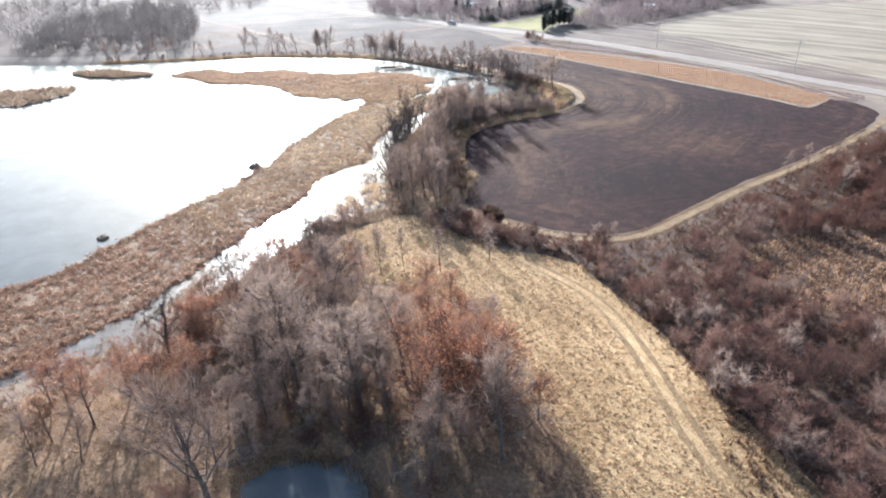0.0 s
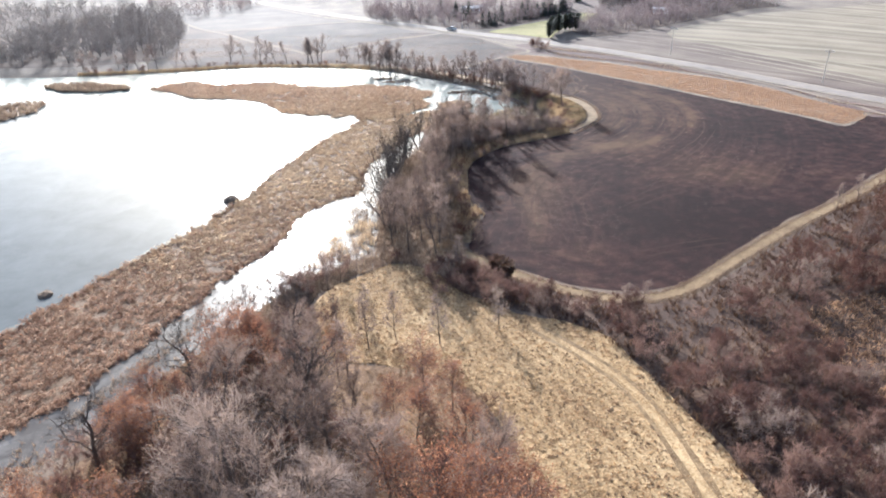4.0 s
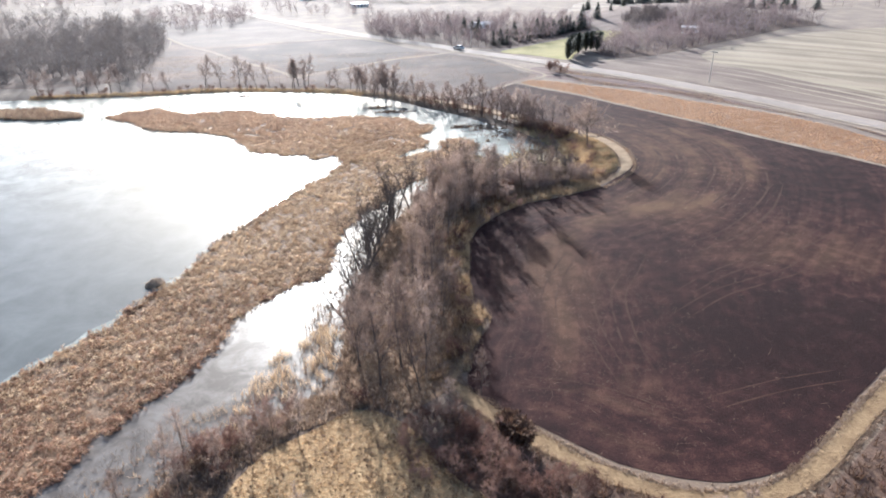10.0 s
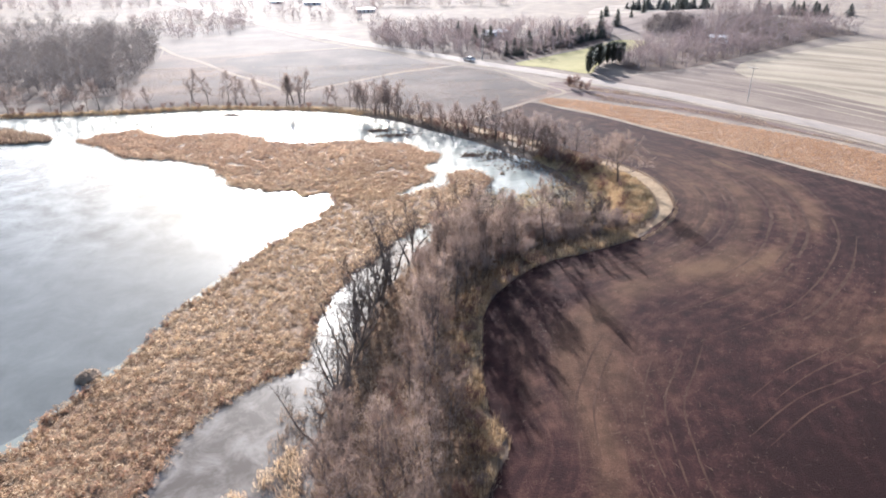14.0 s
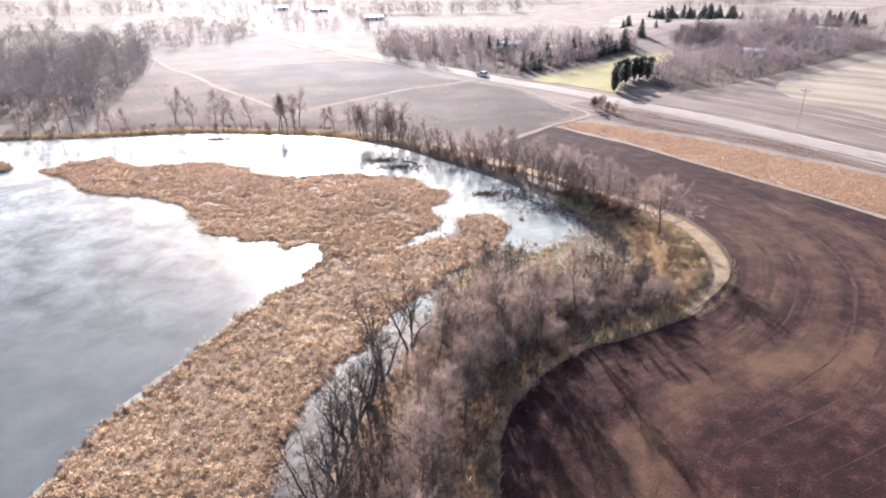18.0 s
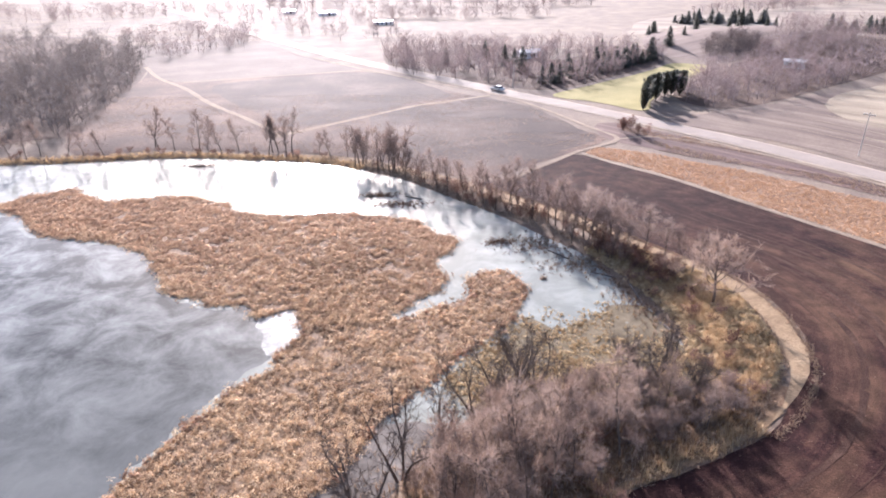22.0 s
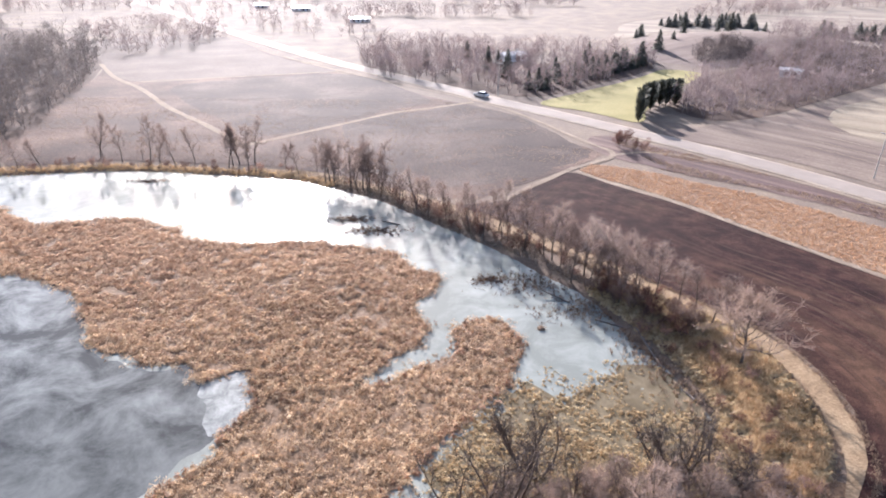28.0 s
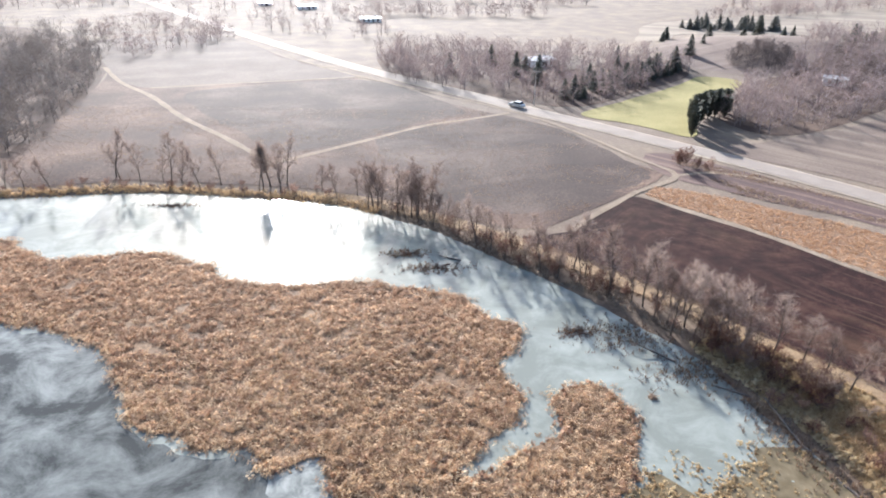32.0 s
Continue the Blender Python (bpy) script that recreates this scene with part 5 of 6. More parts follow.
plant(RUSTOAK, [(0.5, 47), (2.8, 49.5), (-19.5, 71), (-0.6, 42.3), (3.4, 42.6), (1.2, 44.4), (-2.2, 51), (4.6, 46.2)], "large rust oaks on the hillside", 42, (1.1, 1.4))
plant(THICKET, spaced(curve([(-18, 40), (-10, 43), (-2, 40), (5, 42), (4, 52), (-8, 52), (-18, 50)], True, 3.0), 26, 1.8, 70, lambda x, y: ((x + 11.5) / 7.5) ** 2 + ((y - 36) / 7.6) ** 2 > 1), "dark brush under the oaks", 45, (0.6, 0.95))
plant(ASH + OAK, spaced(curve([(-20, 41), (-19, 56), (-12, 60), (0, 57), (7, 48), (9.5, 40), (4, 36), (-3, 40)], True, 3.0), 20, 2.6, 171, lambda x, y: ((x < -4) | (y > 58)) & (((x + 11.5) / 7.5) ** 2 + ((y - 36) / 7.6) ** 2 > 1)), "crowded trees on the hillside", 52, (0.55, 0.85))
plant(SHRUB, spaced(BANKW, 16, 1.8, 67), "reddish shrubs on the channel bank", 43, (0.5, 0.9))
plant(SLIM, [(-8, 71), (-11, 73), (-6, 76), (-10, 79), (-14, 77), (-3, 78), (2, 76), (-17, 80), (9, 78), (-7, 83), (-36, 44), (-32, 44), (-39, 48)], "slender trees on the hillside", 4, (0.55, 0.9))
plant(SHRUB, spaced(HILLWOOD, 36, 2.4, 52, lambda x, y: ((x + 11.5) / 7.5) ** 2 + ((y - 36) / 7.6) ** 2 > 1), "shrubs under the oaks", 5, (0.6, 1.0))
# thickets beside the hill
TH = curve([(30, 30), (27.5, 44), (26, 56), (24.5, 66), (21, 77), (23, 81), (28, 80), (36, 82), (47, 89.5), (61, 99.5), (88, 117), (104, 127), (118, 116), (112, 64), (86, 30)], True, 2.0)
gap = lambda x, y: (((x - 57) / 14) ** 2 + ((y - 70.5) / 10) ** 2 > 1)
tall = spaced(TH, 250, 1.9, 53, gap)
plant(THICKET, [p for p in tall if p[0] < 52], "thicket beside the hill", 6, (0.65, 1.15))
brush_mass(THICKET, [p for p in tall if p[0] >= 52], "tall reddish-brown thicket beyond the glade", 61, (0.65, 1.15))
plant(SHRUB, spaced(curve([(29.5, 30), (27.5, 46), (26, 60), (36, 66), (52, 56), (58, 40), (52, 28)], True, 3.0), 70, 1.6, 154), "dense shrubs beside the hill", 54, (0.7, 1.2))
low = spaced(TH, 190, 1.8, 54, lambda x, y: ~inside(GLADE, x, y) | (np.abs(np.sin(9 * x + 7 * y)) < 0.2))
plant(SHRUB, [p for p in low if p[0] < 44], "shrubs in the thicket", 7, (0.6, 1.1))
brush_mass(SHRUB, [p for p in low if p[0] >= 44], "low reddish shrubs beyond the glade", 62, (0.6, 1.1))
plant(ASH, spaced(TH, 22, 5.0, 55, gap), "young trees in the thicket", 8, (0.55, 0.85))
plant(THICKET, [(21.5, 75), (23.6, 70), (24.8, 64.5), (25.8, 59), (26.4, 54), (27, 48.5), (27.8, 43), (29.2, 37), (30.6, 31)], "thicket beside the hill", 44, (0.7, 1.0))
plant(SLIM, [(24.3, 80.5), (25.5, 80), (27, 81.2), (9, 99), (6, 95), (68, 107.5), (74, 111), (83, 117)], "slender trees by the trail", 9, (0.5, 0.7))
FOOT = curve([(3, 88), (8, 85.2), (14, 82.5), (19, 79), (21.5, 82), (18, 84.6), (12, 89), (6, 95.5), (1, 95)], True, 2.0)
plant(SHRUB, spaced(FOOT, 34, 1.5, 56), "shrubs at the foot of the hill", 10, (0.5, 0.9))
plant(THICKET, spaced(FOOT, 12, 2.5, 57), "tall shrubs at the foot of the hill", 11, (0.5, 0.8))
plant(SLIM, [(-12, 91), (-14.5, 89), (-10.5, 93), (-8.5, 94), (-17, 87.5), (-20, 83), (-23, 79)], "slender trees on the channel bank", 12, (0.45, 0.7))
# wooded strip between the channel and the field
inner = curve([(2, 99), (-3.5, 103), (-3.5, 116), (-2, 128), (1, 142), (6, 152), (12, 160), (20, 161.5), (30, 161), (33, 159), (30, 156), (21, 152), (12, 145), (7, 134), (6, 122), (6.5, 113), (5, 106)], True, 2.0)
plant(ASH, spaced(inner, 40, 2.6, 58, lambda x, y: (y < 150 + 0.1 * x) & ((x > 0.16 * (y - 116)) | (y < 112))), "trees of the wooded strip", 13, (0.85, 1.3))
plant(ASH, spaced(inner, 16, 3.0, 158, lambda x, y: y > 150 + 0.1 * x), "saplings by the marsh", 49, (0.5, 0.8))
PALESHRUB = [tree("pale_shrub", grow(190 + i, 3.4, 0.035, 0.15, 1.5, 5, 4, 10, 0.8, stems=7, flare=0.5, tl=1.0, tw=0.013), "pale grey-brown bare shrub by the marsh", "shrub", M_PALETWIG) for i in range(3)]
NOOK = curve([(3, 148), (6, 156), (11, 162), (20, 164.5), (32, 164), (37, 162), (33, 158), (24, 154), (15, 149), (9, 145)], True, 2.0)
plant(PALESHRUB, spaced(NOOK, 60, 1.7, 159), "pale shrubs by the marsh", 50, (0.6, 1.15))
FAN = [tree("fan_willow_tree", grow(195 + i, 8.2, 0.16, 0.14, 2.7, 9, 5, 8, 1.0, stems=4, flare=0.7, wander=0.2, tw=0.013, tl=1.1, bent=True), "leaning dark willow whose bare stems fan out", "tree", M_BARK) for i in range(2)]
plant(FAN, [(14.2, 166), (15.4, 165.2), (27.8, 165), (26.6, 164.4), (29.5, 163.6)], "fanned willows in the marsh", 51, (0.8, 1.05))
plant(WILLOW, [(-5, 117), (-5.3, 122), (-4.4, 127), (-3.8, 131), (-3.2, 136), (-2.2, 141), (-0.6, 146), (2, 151), (5, 155), (9, 158.5), (12, 161), (-4.5, 111), (-4.8, 134), (-3, 139)], "willows along the channel", 14, (0.95, 1.25))
plant(ASH, spaced(curve([(8, 140), (13, 147), (20, 152), (28, 156), (33, 159), (29, 161), (20, 160), (11, 156), (6, 148)], True, 3.0), 6, 3.2, 72, lambda x, y: y < 154), "taller trees of the wooded strip", 47, (1.1, 1.35))
edge = np.random.RandomState(73)
plant(SHRUB + THICKET, [(x + edge.normal(0, 0.5) - 0.9, y + edge.normal(0, 0.8)) for x, y in curve([(7, 104), (10, 113), (8.8, 119), (9.4, 130), (11.5, 138), (16, 144.5), (21, 149)], False, 1.6)], "shrubs along the field edge", 48, (0.3, 0.6))
plant(THICKET, spaced(inner, 18, 2.0, 59, lambda x, y: (x < 0.45 * y - 50) & ((x > 0.16 * (y - 116) - 1) | (y < 112))), "undergrowth of the wooded strip", 15, (0.4, 0.7))
plant(WILLOW, [(18, 162.5), (22, 161.5), (31, 162)], "willows by the marsh", 16, (0.55, 0.75))
# point and northern bank
LONE = [tree("lone_oak_tree", grow(171, 9.4, 0.21, 0.25, 6.2, 17, 9, 24, 0.30, wander=0.2, tw=0.02, tl=1.2), "spreading bare oak standing alone on the point", "tree")]
plant(LONE, [(40, 180.5)], "trees on the point", 17, (0.99, 1.01))
plant(SHRUB, spaced(SPIT, 30, 1.8, 60, lambda x, y: x < 40), "shrubs on the point", 18, (0.4, 0.8))
NB = curve([(31, 192), (28, 199), (21.5, 206), (14, 213.5), (7, 220.5), (-2, 230.5), (-12, 237.5), (-10, 239), (-1, 233), (9, 224), (17, 216), (24, 209), (30, 202), (34, 196)], True, 2.0)
plant(BANKTREE, spaced(NB, 42, 1.8, 61), "trees on the northern bank", 19, (0.55, 1.2))
plant(SHRUB + THICKET, spaced(NB, 36, 1.4, 62), "shrubs on the northern bank", 20, (0.5, 0.8))
xy = beside([(-12, 237.6), (-20, 242.2), (-36, 245.2), (-56, 247.2), (-77, 244.4), (-109, 242.4)], 0.4, 3000, 94, 0.6)
tufts("bank_grass", xy, np.maximum(ground_z(xy[:, 0], xy[:, 1]), 0), M_STRAW, "pale tan grass along the far shore", "grass", 6, (0.15, 0.5), 0.09, 0.9, 95, 0.3)
FS = curve([(-12, 237.5), (-20, 242), (-36, 245), (-56, 247), (-77, 244), (-109, 242), (-109, 245), (-77, 247), (-56, 250), (-36, 248), (-20, 245), (-10, 239.5)], True, 3.0)
plant(BANKTREE, spaced(FS, 22, 2.6, 63), "trees on the far shore", 21, (0.6, 1.05))
clump = np.random.RandomState(65)
plant(BANKTREE, [(x + clump.normal(0, 1.6), y + abs(clump.normal(0, 1.0))) for x, y, k in ((-30.5, 247.2, 5), (-11.5, 238.6, 5), (-4.5, 234.5, 5), (-60, 250, 2), (-48, 249, 2)) for _ in range(k)], "clumps of trees on the far shore", 46, (0.9, 1.25))
plant(SHRUB, spaced(FS, 26, 1.8, 64), "shrubs on the far shore", 22, (0.35, 0.7))
plant(THICKET[::2], [(47.5, 256.8), (49.2, 255.6), (51.2, 254.2), (48.6, 258.2), (46.2, 258.0)], "shrubs by the roadside", 23, (0.6, 0.95))
plant(THICKET, [(28.7, 195.4), (30, 194), (31.2, 192.6), (32.1, 190.9), (33.4, 189.6), (34.6, 188.2), (35.4, 186.6), (30.8, 195.8), (32.6, 194.2), (33.8, 192.2), (27, 197.4), (29.4, 197.2), (35.8, 190), (36.6, 187.8)], "brush by the inlet", 24, (0.5, 0.75))
plant(BANKTREE, [(25.2, 199.8), (27.5, 198.9), (30.0, 200), (31.4, 197.6), (33.4, 197.9), (35.0, 194.9), (37.6, 193.4), (38.5, 190.7), (39.8, 188.3), (22.6, 207.2), (20.2, 208.8), (24.4, 203.6)], "trees by the inlet", 25, (0.8, 1.05))

# ---- far woods ----
def small_tree(seed):
    """A far bare tree one metre high, to be scaled: a stem and a rounded crown of fine branches."""
    rng, w = np.random.RandomState(seed), Wood()
    w.limb(bend(rng, (0, 0, -0.03), rng.normal(0, 0.06, 3) + (0, 0, 1), 0.75, 4, 0.06, 0.05), 0.012, 0.004, 3)
    for _ in range(22):
        a, t = rng.uniform(0, 6.28), rng.uniform(0.1, 0.7)
        p = np.array((0, 0, t))
        q = np.array((0.30 * math.cos(a), 0.30 * math.sin(a), 0.10 + 0.22 * t)) * rng.uniform(0.6, 1.1) + (0, 0, t)
        w.twig(p, q, 0.0056, rng)
        for _ in range(5):
            s = p + (q - p) * rng.uniform(0.35, 1.0)
            d = (q - p) / np.linalg.norm(q - p) + rng.normal(0, 0.6, 3) + (0, 0, 0.25)
            w.twig(s, s + d / np.linalg.norm(d) * rng.uniform(0.08, 0.2), 0.0042, rng)
    return np.array(w.v + w.tv), w.f + [tuple(i + len(w.v) for i in q) for q in w.tf]


def woodland(name, poly, count, label, seed, tall=(5, 8.5), mat=None):
    """A distant wood: many small bare trees that nobody could count, as one mesh."""
    rng = np.random.RandomState(seed)
    models = [small_tree(900 + 10 * seed + k) for k in range(3)]
    verts, faces, n = [], [], 0
    spots = scatter(poly, count, seed)
    for (x, y), z in zip(spots, ground_z(spots[:, 0], spots[:, 1])):
        v, f = models[rng.randint(3)]
        h, a = rng.uniform(*tall), rng.uniform(0, 6.28)
        c, s = math.cos(a) * rng.uniform(0.9, 1.4), math.sin(a) * rng.uniform(0.9, 1.4)
        verts.append(np.column_stack([c * v[:, 0] - s * v[:, 1], s * v[:, 0] + c * v[:, 1], v[:, 2]]) * h + (x, y, z))
        faces += [tuple(i + n for i in q) for q in f]
        n += len(v)
    return tagged(new(name, mesh_of(name, np.concatenate(verts), faces, mat or M_HAZETWIG)), label, "woodland", kind="stuff")


WOOD_A = curve([(-86, 258), (-88, 284), (-97, 328), (-123, 391), (-190, 440), (-320, 430), (-320, 300), (-150, 254)], True, 8.0)
WOOD_B = curve([(-13, 339), (12, 319), (31, 304), (44, 308), (58, 322), (74, 336), (84, 350), (80, 372), (60, 385), (-14, 396)], True, 5.0)
WOOD_C = curve([(70, 294), (76, 279), (92, 284), (120, 304), (140, 318), (168, 338), (190, 350), (180, 385), (150, 395), (120, 350), (98, 335), (84, 316)], True, 5.0)
WOOD_D = curve([(84, 362), (92, 350), (104, 344), (124, 352), (150, 378), (168, 400), (158, 416), (128, 418), (98, 408), (86, 388)], True, 4.0)
WOOD_E = curve([(-120, 470), (-60, 420), (-20, 400), (-20, 470), (-80, 560), (-160, 600)], True, 8.0)
woodland("far_woodland", WOOD_A, 700, "hazy bare wood beyond the lake", 71, (5, 9), M_GREYWOOD)
EDGE_A = curve([(-87, 261), (-90, 290), (-98, 326), (-114, 362), (-150, 372), (-150, 268)], True, 6.0)
woodland("far_woodland", EDGE_A, 460, "denser edge of the hazy wood beyond the lake", 77, (5, 9.5), M_GREYWOOD)
woodland("far_woodland", WOOD_B, 430, "hazy bare wood along the road", 72)
woodland("far_woodland", WOOD_C, 420, "reddish bare wood beside the harvested field", 73)
KNOLLGROVE = curve([(99, 353), (106, 348), (114, 346.5), (122, 351), (126, 361), (122, 370), (112, 372), (103, 365)], True, 3.0)
woodland("far_woodland", KNOLLGROVE, 210, "dense dark grove on the side of a knoll", 74, (3, 5), M_DARKTWIG)
woodland("far_woodland", WOOD_E, 110, "pale distant wood", 75)
# Floors of litter, coloured dark for the shade inside the woods.
for poly, label in ((WOOD_A, "litter darkened as shade under the wood beyond the lake"), (WOOD_B, "litter darkened as shade under the roadside wood"), (WOOD_C, "litter darkened as shade under a reddish wood")):
    sheet("woodland_floor", poly, 6.0, 0.05, M_SHADELITTER, label, "ground")
sheet("knoll", WOOD_D, 4.0, 0.06, M_KNOLL, "mauve-brown grass over a rounded knoll", "field", 0.0, lambda x, y: y - 0.4 * x)
for k, (pts, n, tall, label) in enumerate((([(-150, 436), (-121, 462), (-93, 449), (-79, 407), (-91, 380), (-112, 372)], 170, (4, 7), "hazy wood beyond the prairie"),
                                         ([(-30, 500), (20, 492), (60, 500), (62, 512), (20, 506), (-30, 514)], 90, (5, 9), "distant hedgerow behind the farm"),
                                         ([(-130, 590), (-20, 570), (90, 560), (92, 580), (-20, 592), (-130, 612)], 170, (6, 11), "far tree line on the horizon"),
                                         ([(200, 560), (330, 560), (460, 600), (460, 625), (320, 585), (200, 580)], 150, (6, 11), "far tree line behind the pale field"),
                                         ([(-330, 520), (-220, 500), (-160, 520), (-170, 560), (-330, 570)], 150, (6, 10), "far wood beyond the lake"),
                                         ([(150, 498), (215, 520), (260, 545), (256, 556), (205, 532), (145, 508)], 80, (5, 8), "hedgerow across a far field"))):
    woodland("far_woodland", curve(pts, True, 6.0), n, label, 171 + k, tall)
FARLINE = curve([(190, 430), (330, 400), (460, 420), (460, 450), (330, 430), (200, 455)], True, 8.0)
woodland("far_woodland", FARLINE, 90, "distant tree line beyond the fields", 76)

CEDAR = [conifer("cedar_tree", 81, 8.6, 1.4, "dark columnar cedar at the lawn's edge", True), conifer("cedar_tree", 82, 7.4, 1.7, "dark columnar cedar at the lawn's edge", True)]
plant(CEDAR, [(57, 277.5), (57.8, 279.2), (59.6, 284), (61, 287.2), (62.6, 290), (65.0, 292.2), (67.4, 293.6), (69.5, 294.6), (63.4, 288.6), (66.3, 295.5), (68.6, 297.4), (71.5, 298), (74, 299.6), (72, 294.6)], "cedars by the lawn", 31, (0.7, 0.95))
SPRUCE = [conifer("spruce_tree", 83 + i, 8.6, 2.7, "dark pointed spruce in a far wood") for i in range(2)]
plant(SPRUCE, [(52, 338), (58, 344), (60, 341), (67, 352), (72, 349), (46, 331), (79, 351), (31, 333), (26, 346), (13, 349), (83, 362), (66, 372), (20, 365), (5, 352), (92, 372), (103, 388), (135, 410), (150, 418), (170, 402),
               (182, 412), (196, 408), (30, 352), (40, 348)], "spruces of the far wood", 32, (0.4, 0.95))
GROVE = curve([(122, 462), (136, 454), (162, 452), (174, 458), (166, 470), (138, 474)], True, 4.0)
GROVE2 = curve([(180, 424), (196, 410), (225, 408), (226, 420), (196, 428)], True, 4.0)
# Same spruces, with haze put into the needle colour.
FARSPRUCE = [conifer("distant_spruce_tree", 86 + i, 6.2, 2.6, "spruce in a distant grove, paled grey-green for haze", mat=M_HAZENEEDLE) for i in range(3)]
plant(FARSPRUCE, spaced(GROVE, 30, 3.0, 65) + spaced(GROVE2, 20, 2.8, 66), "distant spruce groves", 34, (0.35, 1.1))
LAWNEDGE = curve([(38, 309), (46, 316), (58, 328), (70, 340), (82, 352), (80, 358), (66, 346), (52, 334), (40, 322), (33, 314)], True, 4.0)
plant(SPRUCE, spaced(LAWNEDGE, 34, 2.2, 68), "spruces along the lawn", 35, (0.3, 0.7))
plant(SPRUCE, [(93, 404.5), (97, 412), (99, 416), (120, 423), (136, 425), (151, 420), (154, 418)], "single spruces along the ridge", 36, (0.4, 0.7))

# ---- verges ----
for pts, half, n, seed in (([(6, 101), (9, 97), (13.5, 92), (19, 87), (26, 84), (34, 85.5), (45, 93.5), (58, 103), (72, 112), (85, 121), (101, 133)], 1.0, 6500, 91),
                           ([(6, 101), (8.5, 107), (10.2, 113), (9, 118), (9, 124), (11, 138), (19.5, 148.5), (28, 152.8), (36, 157)], 0.5, 2600, 92),
                           ([(36, 157), (40, 160.5), (44, 166), (45.6, 172), (45.8, 178), (44.5, 184), (42, 188.6), (37, 194.6), (28, 206.6), (21, 213.6), (13, 221.6)], 1.55, 4200, 93)):
    xy = beside(pts, half, n, seed, 0.24)
    tufts("verge_grass", xy, ground_z(xy[:, 0], xy[:, 1]) + 0.04, M_BROWNGRASS, "uneven tan grass along the trail's edges", "grass", 6, (0.06, 0.24), 0.06, 0.9, seed, 0.22)

# ---- materials of made things ----
def plain(name, colour, rough=0.6, metal=0.0, vary=0.12, scale=4.0):
    lo, hi = tuple(c * (1 - vary) for c in colour), tuple(min(1, c * (1 + vary)) for c in colour)
    m = material(name, ((0.3, lo), (0.7, hi)), scale, 12.0, rough, 0.05, spec=0.5)
    m.node_tree.nodes["Principled BSDF"].inputs["Metallic"].default_value = metal
    return m


M_WHITE = plain("white painted siding", (0.75, 0.74, 0.71))
M_ROOF = plain("grey roof shingles", (0.30, 0.29, 0.29), 0.8, 0, 0.25)
M_METALROOF = plain("pale metal roofing", (0.62, 0.64, 0.66), 0.35, 0.6)
M_PALEROOF = plain("bleached roof shingles", (0.60, 0.58, 0.55), 0.8, 0, 0.2)
M_DARK = plain("dark glass and rubber", (0.03, 0.03, 0.035), 0.2)
M_CAR = plain("silver car paint", (0.50, 0.52, 0.54), 0.3, 0.6)
M_POLE = plain("weathered pole wood", (0.42, 0.37, 0.32), 0.85, 0, 0.3)
M_LODGE = material("heaped dead cattails and sticks", ((0.3, (0.09, 0.058, 0.038)), (0.7, (0.28, 0.19, 0.12))), 1.2, 7.0, 0.9, 0.8)
M_LOG = material("wet grey driftwood", ((0.3, (0.07, 0.055, 0.045)), (0.7, (0.20, 0.165, 0.14))), 0.8, 8.0, 0.8, 0.5)


def boxed(sx, sy, sz, at=(0, 0, 0), bevel=0.02, turn=None):
    bm = bmesh.new()
    bmesh.ops.create_cube(bm, size=1, matrix=Matrix.Translation(at) @ (turn or Matrix()) @ Matrix.Diagonal((sx, sy, sz, 1)))
    if bevel:
        bmesh.ops.bevel(bm, geom=bm.edges[:], offset=bevel, segments=1, affect="EDGES")
    return bm


def solid(name, bm, mat, parent, label=""):
    me = bpy.data.meshes.new(name)
    bm.to_mesh(me)
    bm.free()
    me.materials.append(mat)
    return part(name, me, parent, label)


def house(x, y, turn, wide, deep, high, wall_mat, roof_mat, label, windows=3, pitch=0.09):
    """A gabled building with four walls, two roof slopes, a door, a chimney and framed windows."""
    root = new("house")
    root.matrix_basis = pose(x, y, zat(x, y) - 0.15, 0, 0, turn)
    rise = deep * pitch
    for s in (-1, 1):
        solid("wall", boxed(wide, 0.2, high, (0, s * (deep / 2 - 0.1), high / 2)), wall_mat, root)
        bm = bmesh.new()
        outline = [(-deep / 2 + 0.2, 0), (deep / 2 - 0.2, 0), (deep / 2 - 0.2, high), (0, high + rise - 0.1), (-deep / 2 + 0.2, high)]
        face = bm.faces.new([bm.verts.new((s * (wide / 2 - 0.2), u, v)) for u, v in outline])
        out = bmesh.ops.extrude_face_region(bm, geom=[face])
        bmesh.ops.translate(bm, vec=(s * 0.2, 0, 0), verts=[v for v in out["geom"] if isinstance(v, bmesh.types.BMVert)])
        bmesh.ops.recalc_face_normals(bm, faces=bm.faces[:])
        solid("gable_wall", bm, wall_mat, root)
        slope = math.atan2(rise, deep / 2)
        run = math.hypot(rise, deep / 2) + 0.5
        bm = boxed(wide + 0.8, run, 0.18, (0, s * run / 2 * math.cos(slope), high + rise + 0.12 - run / 2 * math.sin(slope)), 0.02, Matrix.Rotation(-s * slope, 4, "X"))
        solid("roof", bm, roof_mat, root)
    solid("door", boxed(1.0, 0.08, 2.05, (wide * 0.1, -deep / 2 - 0.02, 1.03)), M_DARK, root)
    solid("chimney", boxed(0.6, 0.6, 1.4, (wide * 0.25, 0.4, high + rise)), M_ROOF, root)
    for k in range(windows):
        u = -wide / 2 + wide * (k + 0.7) / (windows + 0.4)
        fr = solid("window", boxed(1.1, 0.1, 1.3, (u, -deep / 2 - 0.03, high * 0.58)), M_WHITE, root)
        solid("pane", boxed(0.9, 0.04, 1.1, (u, -deep / 2 - 0.085, high * 0.58), 0), M_DARK, fr)
    return tagged(root, label, "house", "farm buildings")


